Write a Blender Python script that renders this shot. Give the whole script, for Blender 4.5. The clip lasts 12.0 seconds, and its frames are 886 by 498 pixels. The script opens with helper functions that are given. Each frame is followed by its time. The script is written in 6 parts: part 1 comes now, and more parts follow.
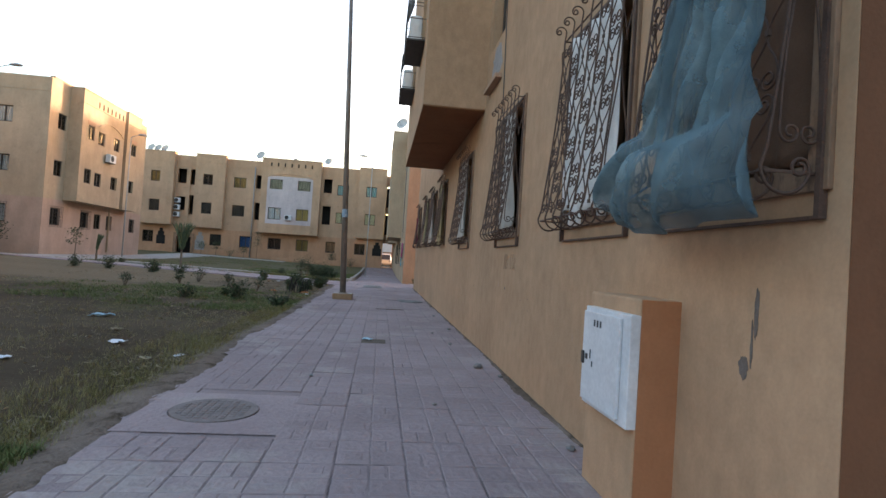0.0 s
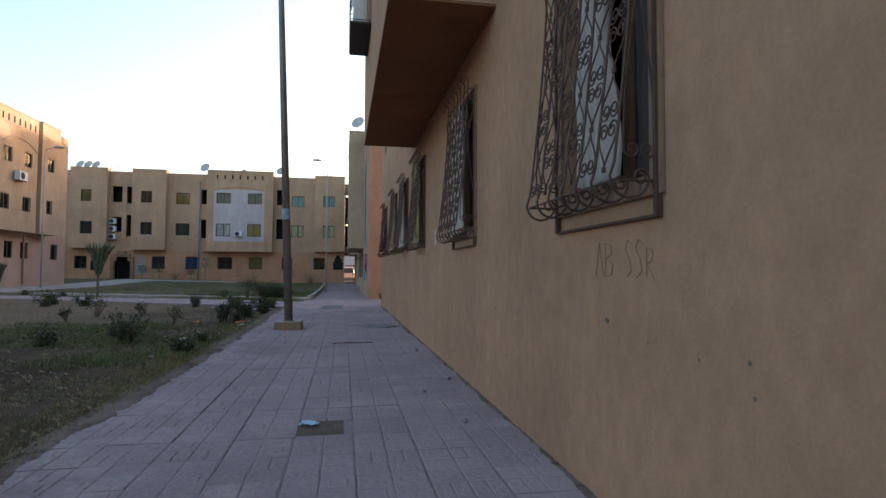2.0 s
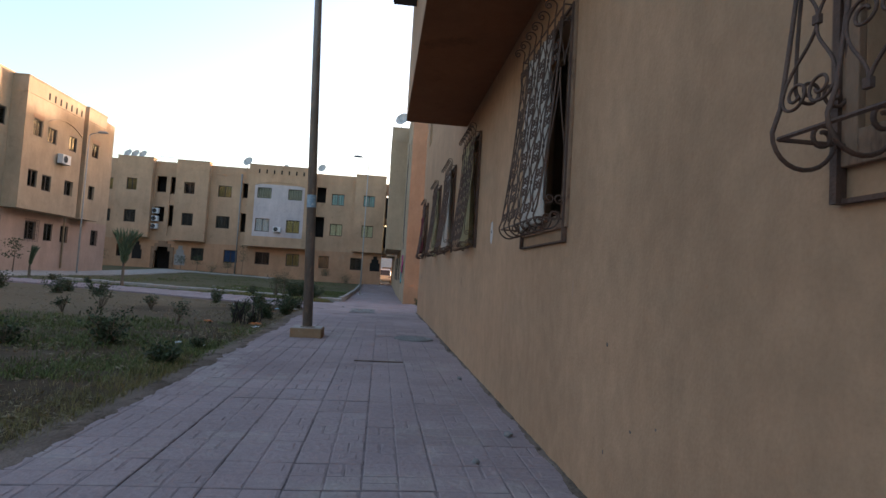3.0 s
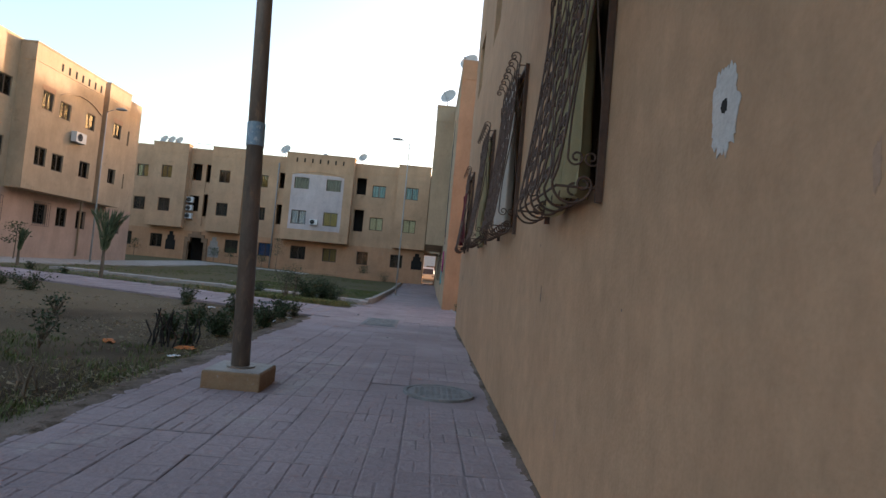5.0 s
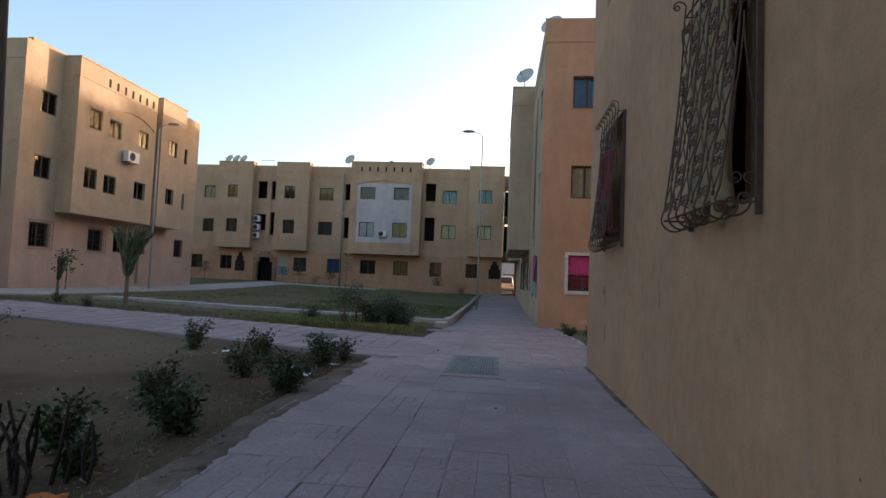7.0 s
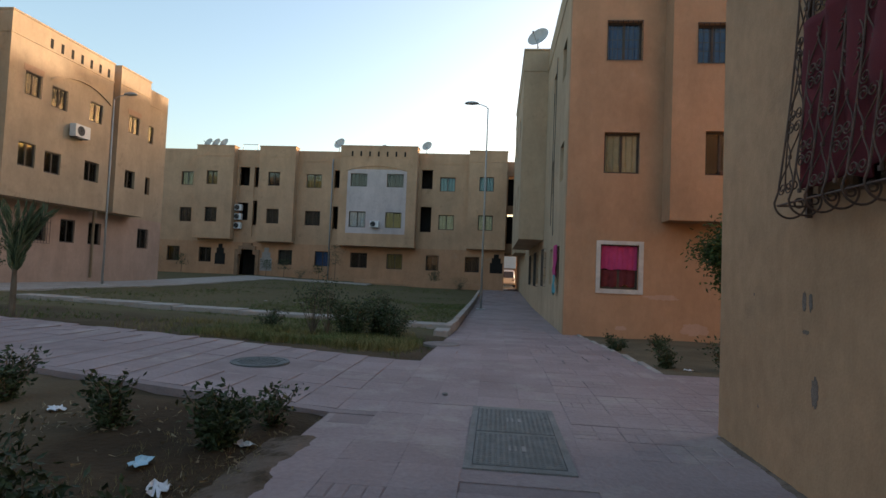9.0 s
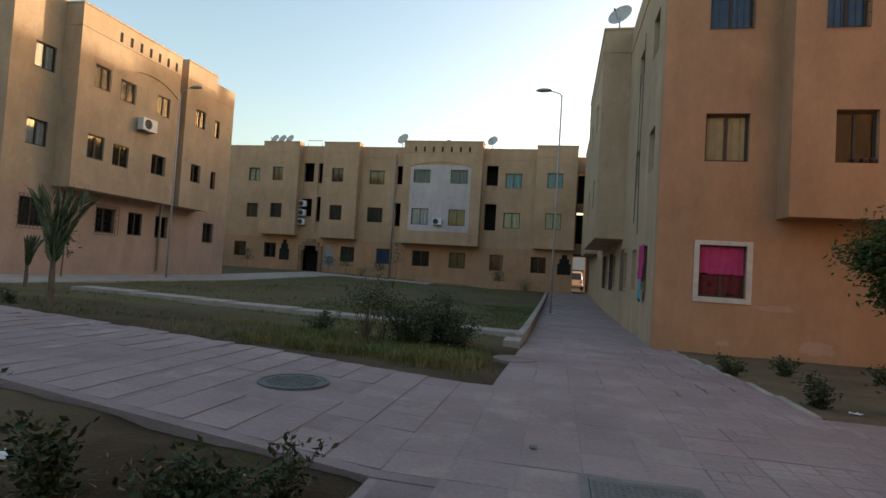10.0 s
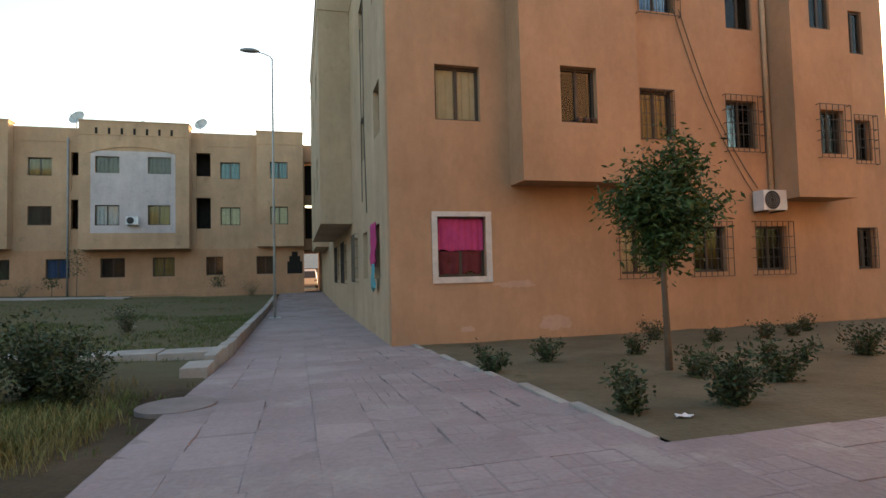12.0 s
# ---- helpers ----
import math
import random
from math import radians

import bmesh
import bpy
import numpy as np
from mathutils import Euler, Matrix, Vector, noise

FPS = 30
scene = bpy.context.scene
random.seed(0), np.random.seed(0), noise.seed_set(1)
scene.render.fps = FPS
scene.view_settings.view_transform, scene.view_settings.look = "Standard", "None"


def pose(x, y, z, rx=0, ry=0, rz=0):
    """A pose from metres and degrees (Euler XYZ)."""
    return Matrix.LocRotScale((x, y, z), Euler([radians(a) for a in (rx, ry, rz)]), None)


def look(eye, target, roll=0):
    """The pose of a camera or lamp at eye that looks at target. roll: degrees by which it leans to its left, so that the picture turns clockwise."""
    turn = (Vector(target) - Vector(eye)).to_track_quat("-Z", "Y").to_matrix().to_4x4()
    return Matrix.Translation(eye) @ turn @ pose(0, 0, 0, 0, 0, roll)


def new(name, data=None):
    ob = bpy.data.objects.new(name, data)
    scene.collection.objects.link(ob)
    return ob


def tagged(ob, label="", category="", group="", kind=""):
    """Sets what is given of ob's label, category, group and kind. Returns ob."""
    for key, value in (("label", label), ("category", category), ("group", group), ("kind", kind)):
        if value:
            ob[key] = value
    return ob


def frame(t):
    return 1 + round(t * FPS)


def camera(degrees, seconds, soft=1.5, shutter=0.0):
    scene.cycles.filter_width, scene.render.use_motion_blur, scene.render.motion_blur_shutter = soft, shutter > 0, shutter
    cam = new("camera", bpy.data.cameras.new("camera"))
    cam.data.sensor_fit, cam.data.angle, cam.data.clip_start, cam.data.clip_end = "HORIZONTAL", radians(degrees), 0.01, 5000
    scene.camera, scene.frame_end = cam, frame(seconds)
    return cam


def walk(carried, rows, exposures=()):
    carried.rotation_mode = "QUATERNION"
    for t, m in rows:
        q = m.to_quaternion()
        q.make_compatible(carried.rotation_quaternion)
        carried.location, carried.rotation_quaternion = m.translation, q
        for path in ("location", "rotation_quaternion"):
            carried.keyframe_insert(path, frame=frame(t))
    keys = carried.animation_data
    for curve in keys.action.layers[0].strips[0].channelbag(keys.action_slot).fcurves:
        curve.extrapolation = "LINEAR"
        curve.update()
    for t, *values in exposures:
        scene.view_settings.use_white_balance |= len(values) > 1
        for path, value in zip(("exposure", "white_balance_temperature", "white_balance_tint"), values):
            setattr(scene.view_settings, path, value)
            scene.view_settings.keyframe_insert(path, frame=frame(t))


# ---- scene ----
cam = camera(78.0, 12.0)
PATH = [
    (0, (0.781, 4.721, 1.175), (1.007, 6.708, 1.222), 3.68),
    (0.5, (0.721, 5.468, 1.204), (0.670, 7.465, 1.293), 4.64),
    (1, (0.809, 6.614, 1.188), (0.974, 8.605, 1.275), 0.91),
    (1.5, (0.779, 7.380, 1.130), (0.932, 9.372, 1.219), 1.05),
    (2, (0.919, 8.313, 1.158), (1.276, 10.279, 1.243), 0.28),
    (2.5, (0.984, 9.288, 1.151), (1.338, 11.254, 1.248), 1.57),
    (3, (1.035, 10.168, 1.144), (1.254, 12.153, 1.248), 3.46),
    (5, (1.486, 14.712, 1.179), (1.534, 16.709, 1.270), 5.14),
    (5.5, (1.341, 15.916, 1.186), (1.173, 17.906, 1.294), 6.07),
    (6, (1.175, 16.948, 1.189), (0.856, 18.920, 1.288), 4.68),
    (6.5, (1.080, 18.011, 1.193), (0.880, 19.998, 1.299), 1.92),
    (7, (0.905, 18.890, 1.217), (0.692, 20.875, 1.325), 2.29),
    (8.8, (0.392, 22.233, 1.272), (0.148, 24.216, 1.354), 3.32),
    (9, (0.366, 22.568, 1.226), (0.170, 24.556, 1.313), 2.35),
    (9.5, (0.205, 23.412, 1.259), (-0.061, 25.393, 1.332), 2.88),
    (10, (0.014, 24.086, 1.240), (-0.405, 26.041, 1.313), 3.53),
    (10.5, (-0.020, 24.774, 1.202), (0.010, 26.774, 1.152), -1.52),
    (11, (0.222, 25.592, 0.992), (0.576, 27.554, 0.838), -1.86),
    (11.5, (0.376, 26.619, 1.004), (0.784, 28.572, 1.142), -0.99),
    (12, (0.481, 27.266, 1.040), (0.998, 29.196, 1.132), -1.45),
]
walk(cam, [(t, look(eye, target, roll)) for t, eye, target, roll in PATH], [(0, 3.97, 7900, 19), (0.6, 3.75, 7500, 20), (1.5, 3.5, 7200, 20), (2.5, 3.4, 7250, 20), (3.0, 3.45, 7400, 20), (5.0, 3.5, 7700, 19), (5.5, 3.45, 7400, 18), (6.5, 3.2, 7200, 17), (7.2, 3.12, 7300, 16), (9.0, 3.05, 7800, 14), (9.5, 3.0, 8100, 13), (10.5, 3.05, 8900, 14), (11.0, 3.3, 9300, 15), (11.5, 3.66, 8900, 14), (12.0, 3.72, 8500, 13)])

# ---- world and light ----
world = bpy.data.worlds.new("sky")
scene.world = world
world.use_nodes = True
wn = world.node_tree.nodes
sky = wn.new("ShaderNodeTexSky")
sky.sky_type, sky.sun_disc = "NISHITA", False
SUN_EL, SUN_AZ = radians(2.6), radians(42.0)      # azimuth from +y towards +x
sky.sun_elevation, sky.sun_rotation = SUN_EL, SUN_AZ
sky.dust_density, sky.ozone_density = 3.0, 2.05
wn["Background"].inputs["Strength"].default_value = 0.15
world.node_tree.links.new(sky.outputs[0], wn["Background"].inputs[0])
sun = new("sun", bpy.data.lights.new("sun", "SUN"))
sun.data.energy, sun.data.angle, sun.data.color = 0.8, radians(1.5), (1.0, 0.90, 0.76)
towards = Vector((math.sin(SUN_AZ) * math.cos(SUN_EL), math.cos(SUN_AZ) * math.cos(SUN_EL), math.sin(SUN_EL)))
sun.matrix_world = look((0, 0, 40), Vector((0, 0, 40)) - towards)


# ---- materials ----
def shader(name, rough=0.8, spec=0.3, metal=0.0):
    m = bpy.data.materials.new(name)
    m.use_nodes = True
    b = m.node_tree.nodes["Principled BSDF"]
    b.inputs["Roughness"].default_value, b.inputs["Metallic"].default_value = rough, metal
    b.inputs["Specular IOR Level"].default_value = spec
    return m, m.node_tree.nodes, m.node_tree.links, b


def noisy(name, c1, c2, scale=3.0, fine=40.0, rough=0.85, bump=0.15, c3=None, spot=0.62, vary=0.0, metal=0.0, spec=0.3, stretch=(1, 1, 1), island=False, grain=0.18):
    """Two colours mixed by broad noise, a third in spots, fine grain and relief; vary shifts brightness piece by piece."""
    m, n, l, b = shader(name, rough, spec, metal)
    co = n.new("ShaderNodeTexCoord")
    geo = n.new("ShaderNodeNewGeometry")
    mp = n.new("ShaderNodeMapping")
    mp.inputs["Scale"].default_value = stretch
    l.new(geo.outputs["Position"], mp.inputs["Vector"])
    a = n.new("ShaderNodeTexNoise")
    a.inputs["Scale"].default_value, a.inputs["Detail"].default_value, a.inputs["Roughness"].default_value = scale, 6, 0.65
    l.new(mp.outputs[0], a.inputs["Vector"])
    ramp = n.new("ShaderNodeValToRGB")
    ramp.color_ramp.elements[0].position, ramp.color_ramp.elements[1].position = 0.32, 0.68
    ramp.color_ramp.elements[0].color, ramp.color_ramp.elements[1].color = (*c1, 1), (*c2, 1)
    l.new(a.outputs["Fac"], ramp.inputs[0])
    col = ramp.outputs[0]
    f = n.new("ShaderNodeTexNoise")
    f.inputs["Scale"].default_value, f.inputs["Detail"].default_value = fine, 4
    l.new(mp.outputs[0], f.inputs["Vector"])
    if c3:
        s = n.new("ShaderNodeTexNoise")
        s.inputs["Scale"].default_value, s.inputs["Detail"].default_value, s.inputs["Roughness"].default_value = scale * 2.7, 8, 0.7
        off = n.new("ShaderNodeVectorMath")
        off.inputs[1].default_value = (13.1, 7.7, 3.3)
        l.new(mp.outputs[0], off.inputs[0])
        l.new(off.outputs[0], s.inputs["Vector"])
        sr = n.new("ShaderNodeValToRGB")
        sr.color_ramp.elements[0].position, sr.color_ramp.elements[1].position = spot, min(1.0, spot + 0.12)
        l.new(s.outputs["Fac"], sr.inputs[0])
        mx = n.new("ShaderNodeMix")
        mx.data_type = "RGBA"
        l.new(sr.outputs[0], mx.inputs["Factor"])
        l.new(col, mx.inputs["A"])
        mx.inputs["B"].default_value = (*c3, 1)
        col = mx.outputs["Result"]
    hsv = n.new("ShaderNodeHueSaturation")
    l.new(col, hsv.inputs["Color"])
    mr = n.new("ShaderNodeMapRange")
    mr.inputs["To Min"].default_value, mr.inputs["To Max"].default_value = 1 - grain, 1 + grain
    l.new(f.outputs["Fac"], mr.inputs["Value"])
    val = mr.outputs[0]
    if vary:
        if island:
            rnd = geo.outputs["Random Per Island"]
        else:
            rnd = n.new("ShaderNodeObjectInfo").outputs["Random"]
        vr = n.new("ShaderNodeMapRange")
        vr.inputs["To Min"].default_value, vr.inputs["To Max"].default_value = 1 - vary, 1 + vary
        l.new(rnd, vr.inputs["Value"])
        mu = n.new("ShaderNodeMath")
        mu.operation = "MULTIPLY"
        l.new(val, mu.inputs[0])
        l.new(vr.outputs[0], mu.inputs[1])
        val = mu.outputs[0]
    l.new(val, hsv.inputs["Value"])
    l.new(hsv.outputs[0], b.inputs["Base Color"])
    if bump:
        bp = n.new("ShaderNodeBump")
        bp.inputs["Strength"].default_value, bp.inputs["Distance"].default_value = bump, 0.02
        l.new(f.outputs["Fac"], bp.inputs["Height"])
        l.new(bp.outputs[0], b.inputs["Normal"])
    return m


def weathered(m, low=0.90, high=1.06):
    """Faint vertical streaks and broad fading over a rendered wall."""
    n, l = m.node_tree.nodes, m.node_tree.links
    b = n["Principled BSDF"]
    old = b.inputs["Base Color"].links[0].from_socket
    geo = n.new("ShaderNodeNewGeometry")
    col = old
    for scale, lo, hi in (((1.7, 1.7, 0.5), low, high), ((0.16, 0.16, 0.3), 0.93, 1.09), ((9.0, 9.0, 6.0), 0.95, 1.05)):
        mp = n.new("ShaderNodeMapping")
        mp.inputs["Scale"].default_value = scale
        l.new(geo.outputs["Position"], mp.inputs["Vector"])
        t = n.new("ShaderNodeTexNoise")
        t.inputs["Scale"].default_value, t.inputs["Detail"].default_value, t.inputs["Roughness"].default_value = 1.0, 5, 0.6
        l.new(mp.outputs[0], t.inputs["Vector"])
        r = n.new("ShaderNodeMapRange")
        r.inputs["From Min"].default_value, r.inputs["From Max"].default_value = 0.3, 0.7
        r.inputs["To Min"].default_value, r.inputs["To Max"].default_value = lo, hi
        l.new(t.outputs["Fac"], r.inputs["Value"])
        h = n.new("ShaderNodeHueSaturation")
        l.new(col, h.inputs["Color"])
        l.new(r.outputs[0], h.inputs["Value"])
        col = h.outputs[0]
    l.new(col, b.inputs["Base Color"])
    return m


def stucco(name, c, c3=None, low=0.88, high=1.07):
    lo = tuple(v * 0.88 for v in c)
    hi = tuple(min(1, v * 1.08) for v in c)
    return weathered(noisy(name, lo, hi, 0.55, 55, 0.92, 0.16, c3 or tuple(v * 0.78 for v in c), 0.58, spec=0.15, grain=0.10), low, high)


TAN = stucco("tan_stucco", (0.43, 0.312, 0.212))
FARTAN = stucco("warm_tan_stucco", (0.47, 0.292, 0.186))
WALLTAN = stucco("near_tan_stucco", (0.415, 0.25, 0.15), (0.37, 0.225, 0.138), 0.95, 1.04)
weathered(WALLTAN, 0.98, 1.02)
ORANGE = stucco("orange_stucco", (0.40, 0.238, 0.147), (0.40, 0.25, 0.165))
RUST = stucco("rust_orange_stucco", (0.27, 0.115, 0.055))
ENDWALL = stucco("rust_brown_stucco", (0.17, 0.072, 0.038))
PIERPAINT = stucco("orange_pier_paint", (0.42, 0.175, 0.085))
SALMON = stucco("salmon_stucco", (0.44, 0.29, 0.22), (0.4, 0.28, 0.22))
PALE = stucco("pale_lilac_plaster", (0.50, 0.42, 0.41))
WHITEP = noisy("white_plaster", (0.44, 0.40, 0.37), (0.58, 0.54, 0.50), 5, 60, 0.9, 0.3)
GREYP = noisy("grey_patch_mortar", (0.24, 0.22, 0.21), (0.34, 0.31, 0.29), 6, 70, 0.95, 0.35)
FARBASE = stucco("ochre_stucco", (0.45, 0.245, 0.147), (0.42, 0.26, 0.17))
SCAR = noisy("chipped_render", (0.13, 0.10, 0.085), (0.20, 0.155, 0.13), 9, 80, 0.95, 0.5)
WALLPALE = noisy("faded_tan_patch", (0.37, 0.225, 0.145), (0.42, 0.26, 0.175), 4, 60, 0.92, 0.2)
ROOFM = noisy("roof_screed", (0.30, 0.25, 0.2), (0.4, 0.34, 0.27), 1, 30)
SOIL = weathered(noisy("dry_soil", (0.042, 0.026, 0.015), (0.105, 0.072, 0.045), 0.3, 26, 0.97, 1.0, (0.075, 0.062, 0.026), 0.56, spec=0.1), 0.8, 1.2)


def trodden(m, c, y0, y1, x0):
    """Bare sandy earth where people cut across the yard, fading out unevenly along its edges."""
    n, l = m.node_tree.nodes, m.node_tree.links
    b = n["Principled BSDF"]
    old = b.inputs["Base Color"].links[0].from_socket
    sep = n.new("ShaderNodeSeparateXYZ")
    geo = n.new("ShaderNodeNewGeometry")
    l.new(geo.outputs["Position"], sep.inputs[0])
    t = n.new("ShaderNodeTexNoise")
    t.inputs["Scale"].default_value, t.inputs["Detail"].default_value = 0.35, 5
    l.new(geo.outputs["Position"], t.inputs["Vector"])
    wave = n.new("ShaderNodeMath")
    wave.operation = "MULTIPLY_ADD"
    wave.inputs[1].default_value, wave.inputs[2].default_value = 9.0, -4.5
    l.new(t.outputs["Fac"], wave.inputs[0])
    fac = None
    for axis, a, z in (("Y", y0, y0 + 3.0), ("Y", y1 + 1.5, y1), ("X", x0, x0 - 2.0)):
        add = n.new("ShaderNodeMath")
        l.new(sep.outputs[axis], add.inputs[0])
        l.new(wave.outputs[0], add.inputs[1])
        r = n.new("ShaderNodeMapRange")
        r.inputs["From Min"].default_value, r.inputs["From Max"].default_value = a, z
        l.new(add.outputs[0], r.inputs["Value"])
        if fac is None:
            fac = r.outputs[0]
        else:
            mu = n.new("ShaderNodeMath")
            mu.operation = "MULTIPLY"
            l.new(fac, mu.inputs[0])
            l.new(r.outputs[0], mu.inputs[1])
            fac = mu.outputs[0]
    half = n.new("ShaderNodeMath")
    half.operation = "MULTIPLY"
    half.inputs[1].default_value = 0.75
    l.new(fac, half.inputs[0])
    mx = n.new("ShaderNodeMix")
    mx.data_type = "RGBA"
    l.new(half.outputs[0], mx.inputs["Factor"])
    l.new(old, mx.inputs["A"])
    mx.inputs["B"].default_value = (*c, 1)
    l.new(mx.outputs["Result"], b.inputs["Base Color"])


trodden(SOIL, (0.17, 0.122, 0.075), 18.0, 29.0, -2.2)
trodden(SOIL, (0.132, 0.112, 0.06), 33.0, 80.0, 3.0)
SPILL = noisy("path_dust", (0.115, 0.08, 0.058), (0.215, 0.158, 0.128), 1.5, 30, 0.97, 1.0, (0.07, 0.049, 0.032), 0.52, spec=0.1)
GAPSOIL = noisy("dark_sand", (0.085, 0.062, 0.045), (0.15, 0.11, 0.082), 4, 40, 0.97, 0.8)
BEDSOIL = noisy("bed_soil", (0.105, 0.08, 0.05), (0.165, 0.128, 0.083), 0.8, 22, 0.97, 0.9, (0.095, 0.08, 0.048), 0.56, spec=0.1)
GROOVE = noisy("filled_groove", (0.12, 0.09, 0.086), (0.29, 0.22, 0.213), 1.3, 40, 0.95, 0.4, (0.30, 0.225, 0.22), 0.46)
WORNJOINT = noisy("dust_filled_joint", (0.25, 0.186, 0.182), (0.32, 0.24, 0.235), 0.7, 40, 0.95, 0.4, (0.11, 0.085, 0.08), 0.66)
TILE = noisy("pink_grey_paver", (0.245, 0.178, 0.176), (0.34, 0.256, 0.25), 0.5, 26, 0.88, 0.7, (0.34, 0.272, 0.25), 0.53, vary=0.07, spec=0.25)
TILEJ = noisy("pink_grey_paver_run", (0.245, 0.178, 0.176), (0.34, 0.256, 0.25), 0.5, 26, 0.88, 0.7, (0.34, 0.272, 0.25), 0.53, vary=0.07, spec=0.25, island=True)
JOINT = noisy("joint_sand", (0.22, 0.163, 0.16), (0.30, 0.226, 0.22), 2, 60, 0.95, 0.5)
CONC = noisy("concrete", (0.27, 0.235, 0.21), (0.40, 0.35, 0.31), 2, 50, 0.9, 0.4, (0.2, 0.175, 0.155), 0.6)
DARKLID = noisy("dark_iron_lid", (0.06, 0.065, 0.068), (0.115, 0.12, 0.12), 6, 120, 0.6, 0.5, (0.16, 0.14, 0.13), 0.58, spec=0.4)
IRONLID = noisy("cast_iron_lid", (0.115, 0.112, 0.107), (0.185, 0.18, 0.172), 6, 120, 0.6, 0.5, (0.22, 0.19, 0.17), 0.55, spec=0.4)
DUSTLID = noisy("dusty_lid", (0.19, 0.15, 0.138), (0.26, 0.205, 0.19), 5, 90, 0.9, 0.6)
LIDCONC = noisy("concrete_lid", (0.17, 0.16, 0.15), (0.25, 0.23, 0.22), 5, 90, 0.85, 0.6)
RUSTIRON = noisy("rusty_iron", (0.058, 0.031, 0.023), (0.12, 0.062, 0.04), 9, 90, 0.7, 0.3, (0.22, 0.10, 0.05), 0.62, spec=0.4)
BLACKIRON = noisy("black_iron", (0.03, 0.027, 0.026), (0.06, 0.05, 0.045), 9, 90, 0.55, 0.2)
TRIMWOOD = noisy("sun_worn_brown_wood", (0.20, 0.115, 0.07), (0.30, 0.18, 0.115), 5, 60, 0.8, 0.3, (0.13, 0.075, 0.05), 0.55, stretch=(1, 1, 0.4))
BROWNWOOD = noisy("brown_paint_wood", (0.17, 0.085, 0.047), (0.27, 0.15, 0.085), 5, 60, 0.7, 0.25, (0.33, 0.22, 0.14), 0.62, stretch=(1, 1, 0.25))
WINFRAME = noisy("dark_window_frame", (0.035, 0.028, 0.024), (0.065, 0.05, 0.04), 6, 70, 0.5, 0.1)
POLE = noisy("brown_painted_steel", (0.12, 0.09, 0.073), (0.24, 0.185, 0.15), 5, 60, 0.45, 0.2, (0.30, 0.21, 0.145), 0.56, spec=0.5, stretch=(1, 1, 0.3))
POLEG = noisy("grey_galvanised_steel", (0.30, 0.29, 0.28), (0.4, 0.39, 0.37), 3, 60, 0.45, 0.1, spec=0.5)
BASEPAINT = noisy("ochre_painted_concrete", (0.22, 0.125, 0.068), (0.31, 0.185, 0.105), 4, 60, 0.85, 0.3, (0.33, 0.28, 0.24), 0.60)
WHITEMETAL = noisy("white_painted_steel", (0.54, 0.54, 0.55), (0.66, 0.66, 0.66), 4, 40, 0.4, 0.05, (0.5, 0.45, 0.38), 0.68, spec=0.5)
GREYPLASTIC = noisy("grey_plastic", (0.22, 0.22, 0.22), (0.3, 0.3, 0.3), 4, 40, 0.5, 0.05)
# near-black standing for the shade inside rooms, recesses, slots and holes
DARK = noisy("shade_black", (0.012, 0.010, 0.009), (0.022, 0.018, 0.016), 3, 20, 0.9, 0)
DISHM = noisy("dish_grey", (0.38, 0.37, 0.35), (0.5, 0.48, 0.45), 4, 30, 0.6, 0.05)
BARK = noisy("bark", (0.10, 0.072, 0.05), (0.19, 0.14, 0.10), 8, 60, 0.95, 0.6, stretch=(1, 1, 0.2))
CHAR = noisy("charred_wood", (0.015, 0.012, 0.011), (0.05, 0.035, 0.028), 12, 60, 0.9, 0.6)
INK = noisy("ink", (0.03, 0.03, 0.035), (0.06, 0.06, 0.06), 10, 60, 0.6, 0)
SCRATCH = noisy("charcoal_scrawl", (0.27, 0.16, 0.105), (0.30, 0.178, 0.115), 30, 90, 0.95, 0)


def leafy(name, c1, c2, spec=0.35):
    m = noisy(name, c1, c2, 6, 30, 0.6, 0, vary=0.35, island=True, spec=spec)
    b = m.node_tree.nodes["Principled BSDF"]
    return m


LEAF = leafy("tree_leaf", (0.024, 0.05, 0.012), (0.05, 0.09, 0.02))
BUSHLEAF = leafy("shrub_leaf", (0.026, 0.04, 0.015), (0.05, 0.07, 0.026))
GRASSM = leafy("dry_grass", (0.19, 0.155, 0.07), (0.33, 0.26, 0.13), 0.1)
GREENGRASS = leafy("green_weeds", (0.07, 0.095, 0.03), (0.135, 0.15, 0.05), 0.15)
OLIVEGRASS = leafy("olive_grass", (0.145, 0.125, 0.042), (0.25, 0.20, 0.085), 0.1)
STRAW = leafy("straw_litter", (0.15, 0.11, 0.065), (0.30, 0.23, 0.14))
PALMLEAF = leafy("palm_leaf", (0.06, 0.09, 0.045), (0.11, 0.14, 0.07))


def cloth_mat(name, c, c2=None, rough=0.9):
    return noisy(name, tuple(v * 0.85 for v in c), c2 or tuple(min(1, v * 1.08) for v in c), 4, 160, rough, 0.15, spec=0.1)


TARP = cloth_mat("blue_tarpaulin", (0.09, 0.155, 0.18), (0.20, 0.315, 0.345), 0.6)


